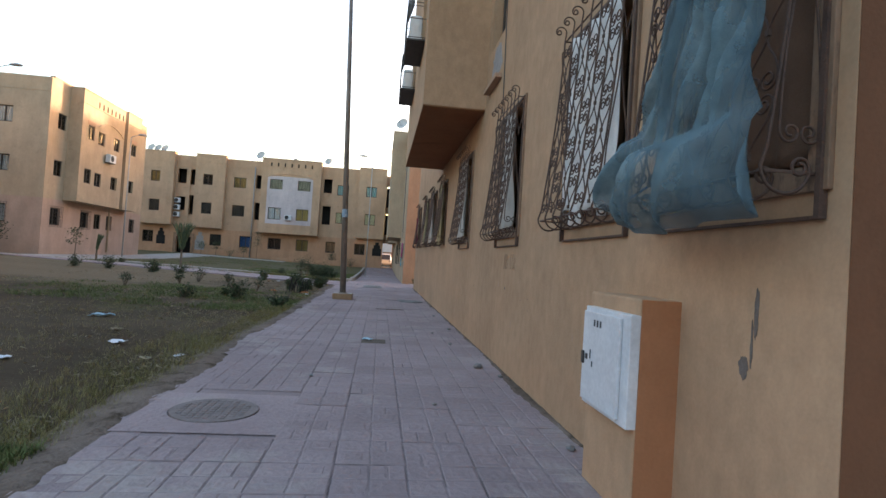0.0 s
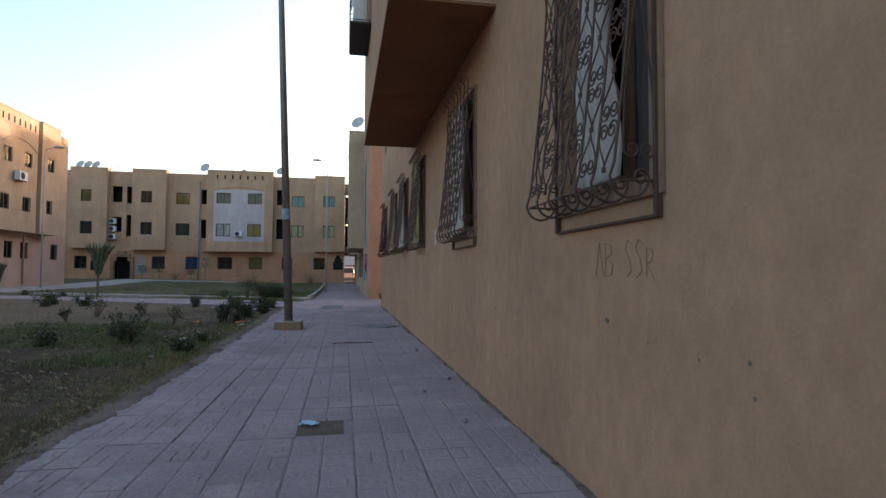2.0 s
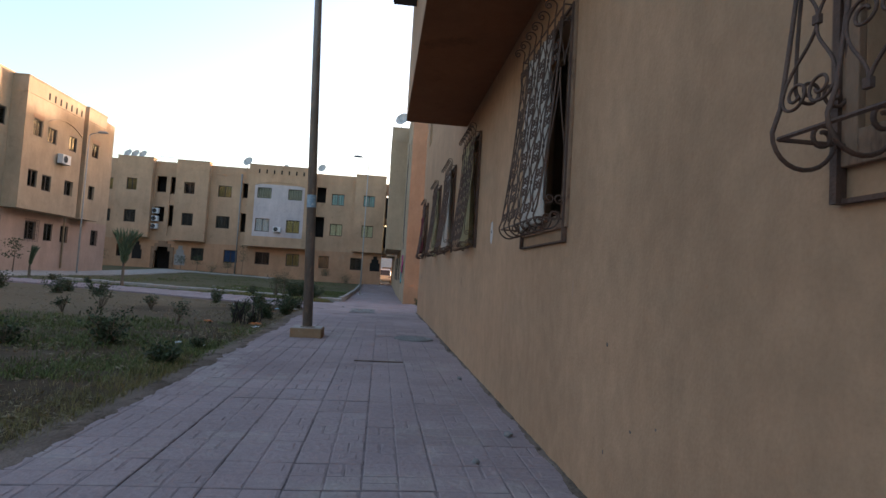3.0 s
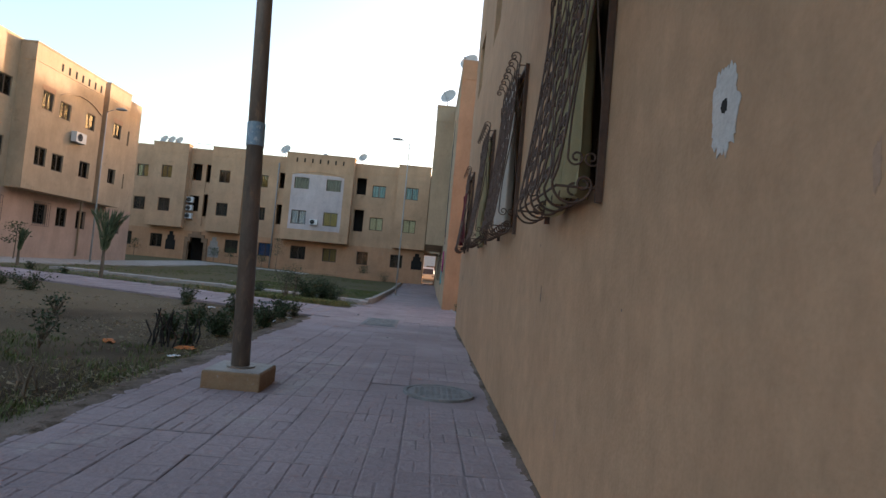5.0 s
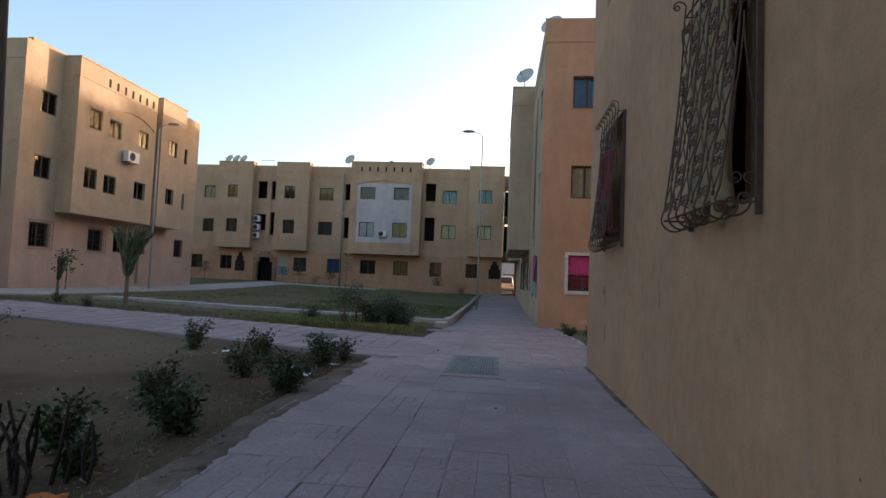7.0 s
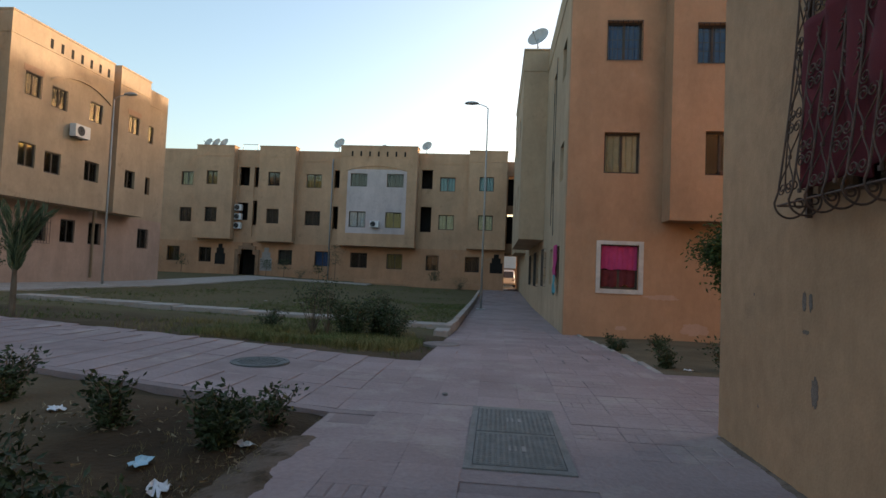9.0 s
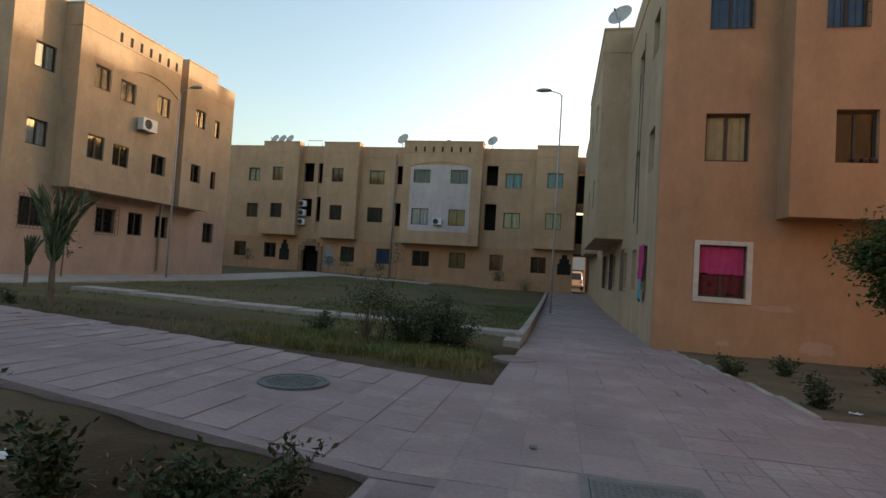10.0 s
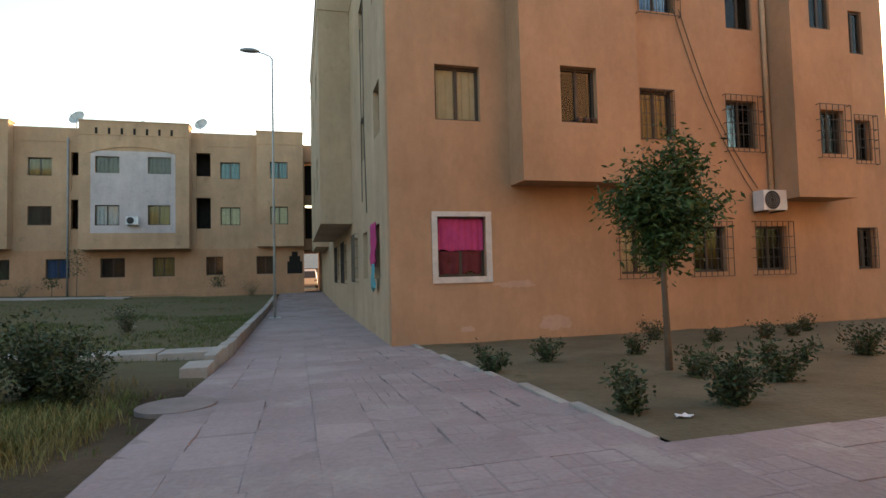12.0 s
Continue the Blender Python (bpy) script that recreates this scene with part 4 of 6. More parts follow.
LOOKS = {"white": (WHITE, "white curtain hanging behind a scrolled grille"), "cream": (CREAM, "cream curtain hanging behind a scrolled grille"),
         "yellow": (CREAM, "yellowish sheet hung behind a scrolled grille"), "red": (REDCLOTH, "dark red blanket hung over a scrolled grille")}
for k, (a, b, s, sill) in enumerate(GRILLED):
    grille(a - 0.06, b + 0.06, sill, "rusty scrolled iron grille bulging over a ground-floor window", k < 4)
    # window joinery set into the opening
    wj = thing("casement_window", WX + 0.14, (a + b) / 2, sill + 0.08, "brown wooden casement window behind an iron grille", "window", "ground-floor windows of the long wall")
    w, h = b - a, 1.38
    fb = bmesh.new()
    for q in ((-w / 2, w / 2, 0, 0.07), (-w / 2, w / 2, h - 0.07, h), (-w / 2, -w / 2 + 0.08, 0.07, h - 0.07), (w / 2 - 0.08, w / 2, 0.07, h - 0.07), (-0.04, 0.04, 0.07, h - 0.07)):
        box(fb, 0, 0.07, q[0], q[1], q[2], q[3], 0.004)
    part("window_frame", fb, BROWNWOOD, wj)
    for q in (-w / 2 + 0.08, 0.04):
        p = part("pane", boxed(0.03, 0.036, q, q + w / 2 - 0.12, 0.07, h - 0.07), GLASS, wj)
        p.visible_shadow = False
    # the unlit room behind the casement, painted as a near-black sheet
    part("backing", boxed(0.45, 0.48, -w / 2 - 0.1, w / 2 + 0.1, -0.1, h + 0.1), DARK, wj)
    tb = bmesh.new()
    for q in ((-w / 2 - 0.09, -w / 2, -0.09, h + 0.06), (w / 2, w / 2 + 0.09, -0.09, h + 0.06), (-w / 2, w / 2, -0.09, 0.0), (-w / 2, w / 2, h, h + 0.06)):
        box(tb, -0.162, -0.14, q[0], q[1], q[2], q[3], 0.004)
    if k < 4:
        part("surround", tb, TRIMWOOD, wj, "worn brown wooden surround")
    else:
        tb.free()
    if s in LOOKS:
        m, lab = LOOKS[s]
        if s == "red":
            hanging("blanket", WX - 0.13, a + 0.02, b - 0.05, sill + 0.13, sill + 1.1, m, lab, 4, 0.02, k)
        elif s == "yellow":
            hanging("curtain", WX - 0.07, a - 0.02, b - 0.1, sill + 0.02, sill + 1.44, m, lab, 4, 0.035, k, 0.14)
        elif k == 6:
            hanging("curtain", WX - 0.04, a + 0.28, b - 0.02, sill + 0.05, sill + 1.44, m, lab, 5, 0.035, k, 0.12, -0.05)
        elif s == "cream":
            hanging("curtain", WX - 0.03, a + 0.38, b - 0.28, sill + 0.08, sill + 1.44, WHITE if k == 2 else m, lab, 5, 0.04, k, 0.12, -0.06)
            hanging("curtain", WX + 0.09, b - 0.34, b - 0.02, sill + 0.12, sill + 1.44, BROWNCLOTH, "brown curtain in a half-open window", 3, 0.015, k + 20)
            hanging("curtain", WX + 0.10, a + 0.03, a + 0.32, sill + 0.12, sill + 1.44, GREYCLOTH, "grey curtain in a half-open window", 1, 0.01, k + 30)
        else:
            hanging("curtain", WX - 0.05, a + (0.12 if k != 3 else 0.3), b - 0.06, sill + 0.06, sill + 1.44, PALECLOTH if k == 1 else m, lab, 5, 0.035, k, 0.12)


# ---- the tarpaulin and the meter box ----
b = bmesh.new()
rows = []
nx, nz = 46, 40
for j in range(nz + 1):
    t = j / nz                                   # 0 at the hem, 1 at the top
    row = []
    for i in range(nx + 1):
        s = i / nx                               # 0 far end, 1 near end
        y = (7.40 - 1.02 * (1 - math.exp(-2.2 * t))) * (1 - s) + 6.25 * s + 0.10 * (1 - s) * noise.noise((t * 3.1, 4.0, 2.0)) - 0.10 * s * noise.noise((t * 2.3, 9.0, 2.0))
        z = 1.40 + 1.62 * t - 0.05 * math.sin(s * 3.1) * (1 - t) + 0.30 * (1 - t) ** 2 * max(0.0, 0.35 - s)
        belly = 0.33 * math.sin(math.pi * min(1.0, 0.16 + 0.84 * (1 - t))) ** 0.8 * (0.45 + 0.55 * math.sin(math.pi * min(1, s * 0.8 + 0.12)))
        if t < 0.2:
            belly += 0.30 * math.sqrt(max(0.0, 1 - ((t - 0.1) / 0.105) ** 2)) * (0.5 + 0.5 * math.sin(math.pi * min(1, s * 1.1)))
        diag = s * 2.2 - t * 1.3 + 0.25 * noise.noise((s * 2, t * 2, 1))
        fold = 0.22 * (0.5 - abs(noise.noise((diag * 2.3, t * 0.7, 5)))) + 0.07 * (0.5 - abs(noise.noise((diag * 4.3, t * 1.3, 9)))) + 0.035 * noise.noise((s * 4, t * 3, 3)) + 0.012 * noise.noise((s * 13, t * 9, 6))
        row.append(b.verts.new((WX - 0.20 - 0.45 * belly - fold * (0.4 + 0.6 * (1 - t)) + 0.05 * noise.noise((s * 5 + t * 3, t * 4, 12)), y, z)))
    rows.append(row)
for a, c in zip(rows, rows[1:]):
    for i in range(nx):
        b.faces.new((a[i], a[i + 1], c[i + 1], c[i]))
# cloth added before the panes to keep this window dark, free of sky reflections
hanging("curtain", WX + 0.02, 6.45, 7.34, 1.6, 2.95, BROWNCLOTH, "added dark brown cloth hiding sky reflections behind a scrolled grille", 4, 0.02, 14)
tarp = thing("tarpaulin", WX - 0.2, 6.9, 1.5, "faded blue tarpaulin draped over a window grille", "tarpaulin")
part("sheet", b, TARP, tarp, smooth=True).modifiers.new("thickness", "SOLIDIFY").thickness = 0.004
for cy, cz in ((6.5, 2.95), (6.36, 2.92), (7.25, 1.6)):
    part("tie_cord", tube(bmesh.new(), [(WX - 0.02, cy, cz + 0.04), (WX - 0.14, cy + 0.02, cz + 0.02), (WX - 0.26, cy - 0.01, cz - 0.06)], 0.006, 6), BLUECLOTH, tarp, "thin blue tie cord")
settle(tarp)

meter = thing("meter_box", 2.0, 7.47, 0.44, "white painted steel meter cabinet set in a rendered pier", "cabinet")
part("body", boxed(-0.025, 0.03, -0.28, 0.28, 0.0, 0.54, 0.006), WHITEMETAL, meter)
part("door", boxed(-0.045, -0.026, -0.20, 0.255, 0.025, 0.515, 0.004), WHITEMETAL, meter)
part("latch", boxed(-0.055, -0.046, 0.22, 0.25, 0.22, 0.29, 0.003), BLACKIRON, meter, "black latch")
for k, (u, z, w, h) in enumerate(((0.10, 0.44, 0.018, 0.035), (0.06, 0.44, 0.018, 0.035), (0.02, 0.44, 0.018, 0.035), (0.19, 0.25, 0.03, 0.03), (0.14, 0.26, 0.012, 0.05), (0.11, 0.22, 0.012, 0.03))):
    part("mark", boxed(-0.0475, -0.0455, u - w / 2, u + w / 2, z, z + h), INK, meter, "dark painted mark")


# ---- lamps ----
def lamp(x, y, height, arm, label, base=False, r=0.08, material=POLE, lean=0.0):
    z = ground_z(x, y)
    e = thing("street_lamp", x, y, z, label, "street lamp", "street lamps")
    tip = math.tan(radians(lean))
    if base:
        part("footing", boxed(-0.26, 0.26, -0.26, 0.26, -0.05, 0.15, 0.018), BASEPAINT, e, "ochre painted concrete footing")
        part("cap", boxed(-0.245, 0.245, -0.245, 0.245, 0.150, 0.156), CONC, e, "worn grey top of the footing")
        part("flange", disc(bmesh.new(), 0, 0, 0.156, 0.172, r * 1.5, 24), material, e)
        part("sticker", tube(bmesh.new(), [(-tip * 2.22, 0, 2.22), (-tip * 2.44, 0, 2.44)], r * 0.965, 24), NOTICE, e, "torn pale blue paper notice")
    else:
        part("flange", boxed(-0.2, 0.2, -0.2, 0.2, 0.0, 0.03, 0.004), material, e)
    part("pole", tube(bmesh.new(), [(0, 0, 0.0), (-tip * height * 0.5, 0, height * 0.5), (-tip * height, 0, height)], [r, r * 0.8, r * 0.5], 20), material, e, smooth=True)
    pts = [(x - tip * height, 0, height + z) for x, z in ((0, -0.05), (arm * 0.15, 0.06), (arm * 0.6, 0.14), (arm, 0.18))]
    part("arm", tube(bmesh.new(), pts, r * 0.42, 10), material, e, smooth=True)
    hb = bmesh.new()
    bmesh.ops.create_uvsphere(hb, u_segments=16, v_segments=10, radius=1)
    for v in hb.verts:
        v.co = (arm - tip * height + math.copysign(0.28, arm) + v.co.x * 0.33, v.co.y * 0.13, height + 0.2 + v.co.z * (0.10 if v.co.z > 0 else 0.05))
    part("lamp_head", hb, GREYPLASTIC, e, smooth=True)
    return e


lamp(-0.16, 19.88, 10.4, -0.9, "brown painted steel street lamp leaning slightly on an ochre footing", True, 0.085, lean=2.2)
lamp(-0.25, 46.6, 8.9, -0.45, "slender grey street lamp beside the footpath", False, 0.05, POLEG)
lamp(-18.3, 33.6, 9.0, 0.5, "slender pale street lamp beside the cross path", False, 0.055, POLEG)
lamp(-17.3, 45.7, 8.5, 0.5, "slender pale street lamp before the apartment building", False, 0.05, POLEG)


# ---- covers, kerbs and gaps in the paving ----
def cover(x, y, r, material, label, rim=True, tread=True):
    z = ground_z(x, y)
    e = thing("manhole_cover", x, y, z, label, "manhole cover")
    part("lid", disc(bmesh.new(), 0, 0, -0.05, 0.008, r), material, e)
    if rim:
        rb = bmesh.new()
        n = 40
        rings = [[rb.verts.new((q * math.cos(2 * math.pi * k / n), q * math.sin(2 * math.pi * k / n), h)) for k in range(n)] for q, h in ((r + 0.006, -0.03), (r + 0.006, 0.012), (r + 0.04, 0.012), (r + 0.045, -0.03))]
        for a, c in zip(rings, rings[1:]):
            for k in range(n):
                rb.faces.new((a[k], a[(k + 1) % n], c[(k + 1) % n], c[k]))
        part("rim", rb, material, e)
    if not tread:
        return e
    kb = bmesh.new()
    for i in range(-5, 6):
        for j in range(-5, 6):
            px, py = i * r / 5.6, j * r / 5.6
            if math.hypot(px, py) < r * 0.86:
                box(kb, px - r * 0.055, px + r * 0.055, py - r * 0.055, py + r * 0.055, 0.008, 0.013)
    part("tread", kb, material, e)["kind"] = "stuff"
    return e


COVERS = [(1.70, 20.2, 0.31), (-2.5, 29.15, 0.31), (-0.33, 8.85, 0.31), (-0.6, 32.8, 0.34)]
cover(1.70, 20.2, 0.31, LIDCONC, "round worn concrete manhole cover in the paving")
cover(-2.5, 29.15, 0.31, DARKLID, "round dark cast-iron manhole cover in the footpath")
cover(-0.33, 8.85, 0.30, DUSTLID, "round dusty manhole cover at the path's edge", False)
sb = bmesh.new()
n = 40
inner = [(-0.33 + 0.31 * math.cos(2 * math.pi * k / n), 8.85 + 0.31 * math.sin(2 * math.pi * k / n)) for k in range(n)]
outer = [(-0.33 + max(-0.5, min(0.62, 0.9 * math.cos(2 * math.pi * k / n))), 8.85 + max(-0.5, min(0.5, 0.8 * math.sin(2 * math.pi * k / n)))) for k in range(n)]
vi, vo = [sb.verts.new((x, y, 0.003 if x > -0.95 else -0.02)) for x, y in inner], [sb.verts.new((x, y, -0.004)) for x, y in outer]
for k in range(n):
    sb.faces.new((vi[k], vi[(k + 1) % n], vo[(k + 1) % n], vo[k]))
part("cover_surround", sb, TILE, path_main, "dusty worn mortar round a cover")
cover(-0.6, 32.8, 0.34, DUSTLID, "round concrete slab lying in dusty soil", False, False)
hatch = thing("access_hatch", 0.56, 26.9, 0, "grey two-panel utility hatch set flush in the paving", "utility hatch")
for y0 in (-0.75, 0.01):
    p = part("panel", boxed(-0.3, 0.3, y0, y0 + 0.74, -0.05, 0.012, 0.004), IRONLID, hatch)
    tb = bmesh.new()
    for i in range(15):
        for j in range(18):
            box(tb, -0.28 + i * 0.0385, -0.258 + i * 0.0385, y0 + 0.015 + j * 0.0385, y0 + 0.037 + j * 0.0385, 0.012, 0.015)
    part("tread", tb, IRONLID, p)["kind"] = "stuff"
    for q in ((-0.06, -0.045), (-0.02, -0.005), (0.03, 0.06)):
        part("mark", boxed(q[0], q[1], y0 + 0.29, y0 + 0.40, 0.0155, 0.018), GREYP, p, "worn raised mark")
fb = bmesh.new()
for q in ((-0.36, -0.305, -0.82, 0.82), (0.305, 0.36, -0.82, 0.82), (-0.305, 0.305, -0.82, -0.755), (-0.305, 0.305, 0.755, 0.82)):
    box(fb, *q, -0.05, 0.006)
part("surround", fb, LIDCONC, hatch)
mb = bmesh.new()
for q in ((-0.56, -0.362, -1.03, 1.03), (0.362, 0.56, -1.03, 1.03), (-0.362, 0.362, -1.03, -0.822), (-0.362, 0.362, 0.822, 1.03)):
    box(mb, *q, -0.05, -0.004)
part("mortar_bed", mb, TILE, hatch, "smooth pink-grey mortar round the hatch")

GAPS = [(0.53, 0.915, 12.4, 12.79)]
for a, bb, c, d in GAPS:
    # sunken soil, darker than the joint sand around it
    part("gap_soil", boxed(a - 0.02, bb + 0.02, c - 0.02, d + 0.02, -0.1, -0.009), GAPSOIL, path_main)
# dark bar in iron colour paints the shade of a thin recess
strip = bmesh.new()
box(strip, -0.32, 0.32, -0.025, 0.025, -0.01, 0.006, 0.002)
tagged(part("paving_slot_shade", strip, RUSTIRON), "dark strip standing for a thin shaded recess across the paving", "metal strip").matrix_basis = pose(1.08, 17.42, 0.003, 0, 0, 1.5)


def kerb(x0, x1, y0, y1, h, label, name="kerb"):
    bq = bmesh.new()
    n = max(1, round(max(x1 - x0, y1 - y0) / 1.0))
    e = thing(name, (x0 + x1) / 2, (y0 + y1) / 2, ground_z((x0 + x1) / 2, (y0 + y1) / 2), label, "kerb", kind="structure")
    for i in range(n):
        if y1 - y0 > x1 - x0:
            q = (x0, x1, y0 + (y1 - y0) * i / n + 0.006, y0 + (y1 - y0) * (i + 1) / n - 0.006)
        else:
            q = (x0 + (x1 - x0) * i / n + 0.006, x0 + (x1 - x0) * (i + 1) / n - 0.006, y0, y1)
        z = ground_z((q[0] + q[1]) / 2, (q[2] + q[3]) / 2)
        part("kerb_stone", boxed(*q, z - 0.15, z + h + 0.008 * math.sin(i * 2.3), 0.015), CONC, e)
    settle(e)
    return e


kerb(-0.82, -0.65, 35.7, 61.0, 0.22, "low concrete kerb along the footpath")
kerb(-1.0, -0.66, 35.0, 35.69, 0.12, "worn concrete step at the kerb's end", "kerb_end")
kerb(-14.0, -0.83, 37.6, 38.3, 0.09, "flat concrete edging crossing the plot", "kerb_edging")
kerb(2.56, 2.66, 30.26, 37.5, 0.008, "flush concrete edging of the planting bed", "kerb_bed")

# planting bed before the orange front
b = bmesh.new()
cells = []
for j in range(17):
    row = []
    for i in range(41):
        x, y = 2.66 + 19.1 * i / 40, 30.14 + 7.44 * j / 16
        row.append(b.verts.new((x, y, ground_z(x, y) - 0.012 + 0.03 * noise.noise((x * 1.2, y * 1.2, 0)))))
    cells.append(row)
for a, c in zip(cells, cells[1:]):
    for i in range(40):
        b.faces.new((a[i], a[i + 1], c[i + 1], c[i]))
tagged(part("planting_bed", b, BEDSOIL, smooth=True), "bare brown soil bed with small shrubs", "soil bed", kind="structure")


border = thing("low_border", -5.0, 64.3, ground_z(-5, 64) - 0.05, "low stacked border of tan blocks before a building", "border")
for k in range(3):
    part("course", boxed(-5.6, 4.4, -0.1 + 0.05 * k, 0.12, 0.17 * k, 0.17 * k + 0.14, 0.01), FARBASE, border)
edging = thing("edging", -4.0, 45.0, 0, "broken line of pale edging stones in a dry plot", "edging")
rng = random.Random(9)
for k in range(34):
    ex = -8.6 + 0.25 * k
    if rng.random() < 0.6:
        ey = 43.2 + (ex + 8.6) * 0.36 + rng.uniform(-0.04, 0.04)
        part("edging_stone", boxed(ex, ex + rng.uniform(0.1, 0.2), ey, ey + 0.09, ground_z(ex, ey) - 0.09, ground_z(ex, ey) + rng.uniform(-0.03, 0.01), 0.01), CONC, edging)
settle(edging)

# ---- plants ----
def cloud_mesh(name, verts, faces, material, parent=None, label=""):
    me = bpy.data.meshes.new(name)
    me.from_pydata(verts, [], faces)
    me.materials.append(material)
    ob = new(name, me)
    if parent:
        ob.parent = parent
    if label:
        ob["label"] = label
    return ob


def leaf_at(verts, faces, p, way, size, rng, wide=0.45):
    """One bent leaf: two quads folded along the rib."""
    t = Vector(way).normalized()
    s = t.cross(Vector((rng.uniform(-1, 1), rng.uniform(-1, 1), rng.uniform(-0.2, 1)))).normalized()
    n = t.cross(s)
    k = len(verts)
    a, m, e = Vector(p), Vector(p) + t * size * 0.5 + n * size * 0.08, Vector(p) + t * size - n * size * 0.05
    verts += [a, m + s * size * wide * 0.5 - n * size * 0.06, e, m - s * size * wide * 0.5 - n * size * 0.06, m]
    faces += [(k, k + 1, k + 4), (k + 1, k + 2, k + 4), (k + 2, k + 3, k + 4), (k + 3, k, k + 4)]


def shrub(x, y, h, seed, leaves=420, spread=1.0, label="low dusty green shrub in dry soil", bare=False, leaf=0.055):
    rng = random.Random(seed)
    e = thing("shrub", x, y, ground_z(x, y) - 0.05, label, "shrub", "shrubs")
    sb, verts, faces = bmesh.new(), [], []
    stems = rng.randint(9, 15)
    per = max(6, int(leaves * 1.7) // stems)
    for k in range(stems):
        a, lean = rng.uniform(0, 6.28), rng.uniform(0.1, 0.75) * spread
        ln = h * rng.uniform(0.6, 1.08)
        pts = []
        for q in range(6):
            t = q / 5
            pts.append(Vector((math.cos(a) * lean * ln * t + 0.03 * rng.uniform(-1, 1) * t, math.sin(a) * lean * ln * t + 0.03 * rng.uniform(-1, 1) * t, ln * t * (1 - 0.18 * lean * t))))
        tube(sb, pts, [0.009 * (1 - 0.8 * q / 5) + 0.002 for q in range(6)], 4)
        for q in range(per):
            t = rng.uniform(0.04 if not bare else 0.75, 1.0)
            i = min(4, int(t * 5))
            p = pts[i].lerp(pts[i + 1], t * 5 - i)
            p = p + Vector((rng.gauss(0, 1), rng.gauss(0, 1), rng.gauss(0, 0.8))) * h * 0.11
            way = Vector((rng.uniform(-1, 1), rng.uniform(-1, 1), rng.uniform(-0.35, 0.9)))
            leaf_at(verts, faces, p, way, leaf * rng.uniform(0.6, 1.3), rng)
    part("branchwork", sb, BARK, e)
    cloud_mesh("foliage", verts, faces, BUSHLEAF, e)
    return e


SHRUBS = [(-1.41, 22.83, 0.40, 760), (-2.13, 23.59, 0.42, 480), (-2.01, 25.03, 0.42, 380), (-1.31, 24.52, 0.42, 820), (-1.51, 26.23, 0.42, 1000), (-3.68, 26.81, 0.42, 480),
          (-6.53, 26.08, 0.46, 450), (-7.33, 25.50, 0.52, 500), (-9.13, 26.18, 0.5, 420), (-10.13, 25.79, 0.5, 380), (-7.73, 26.86, 0.4, 300), (-3.44, 17.39, 0.34, 220), (-2.41, 17.69, 0.46, 380), (-1.31, 16.61, 0.3, 520), (-2.38, 26.39, 0.42, 480), (-1.35, 26.76, 0.34, 200),
          (-3.90, 43.60, 0.75, 500), (-4.20, 33.50, 0.5, 450), (-10.00, 32.50, 0.3, 250), (-12.00, 33.80, 0.35, 250), (-2.30, 63.20, 1.1, 500), (-14.80, 63.80, 0.9, 300), (-26.00, 62.40, 1.6, 400),
          (2.72, 33.5, 0.36, 450), (3.68, 34.0, 0.36, 420), (2.9, 30.95, 0.40, 520), (3.75, 30.9, 0.5, 800), (4.85, 31.5, 0.45, 600), (5.15, 34.2, 0.32, 280), (4.45, 32.1, 0.36, 300), (6.7, 35.9, 0.42, 300), (7.2, 35.0, 0.28, 220),
          (8.35, 35.1, 0.34, 220), (8.95, 35.1, 0.3, 200), (10.1, 35.8, 0.36, 220), (7.35, 32.6, 0.45, 450), (9.2, 32.9, 0.4, 300),
          (-1.95, 22.25, 0.36, 480), (-1.55, 21.95, 0.24, 300), (-2.9, 18.6, 0.2, 260), (-1.4, 18.0, 0.16, 240)]
for k, (x, y, h, n) in enumerate(SHRUBS):
    shrub(x, y, h, 100 + k, n, 1.1 if x > 0 else 1.25)
for k, (x, y, h) in enumerate(((-4.73, 22.38, 0.5), (-4.93, 21.38, 0.3), (-4.03, 23.14, 0.35), (-2.63, 20.78, 0.42), (-5.48, 19.19, 0.35), (-2.38, 17.72, 0.5))):
    shrub(x, y, h, 300 + k, 90, 0.8, "sparse twiggy shrub in dry soil", True)
# the clump beside the crossing
shrub(-2.35, 32.9, 0.85, 400, 2000, 0.9, "tall dark shrub clump among long grass", leaf=0.06)
shrub(-2.0, 33.6, 0.85, 401, 2000, 0.9, "tall dark shrub clump among long grass", leaf=0.06)
shrub(-3.15, 33.0, 1.15, 402, 260, 0.6, "bare dry canes of an old shrub", True)
shrub(-2.8, 32.9, 1.1, 403, 200, 0.5, "bare dry canes of an old shrub", True)
shrub(-1.65, 33.3, 0.7, 404, 1100, 0.9, "dark leafy shrub among long grass")


def canes(x, y, n, h, material, seed, label, name="stump"):
    rng = random.Random(seed)
    e = thing(name, x, y, ground_z(x, y) - 0.06, label, "stump")
    for k in range(n):
        px, py = rng.uniform(-0.25, 0.25), rng.uniform(-0.15, 0.15)
        ln = h * rng.uniform(0.6, 1.0)
        part("cane", tube(bmesh.new(), [(px, py, 0), (px + rng.uniform(-0.05, 0.05), py, ln * 0.5), (px + rng.uniform(-0.09, 0.09), py + rng.uniform(-0.05, 0.05), ln)], [0.013, 0.012, 0.008], 7), material, e)
    return e


canes(-1.62, 21.7, 15, 0.5, CHAR, 5, "charred cut-back stems of a burnt shrub")
canes(-1.6, 19.0, 5, 0.3, BARK, 6, "dry broken stump of a shrub")


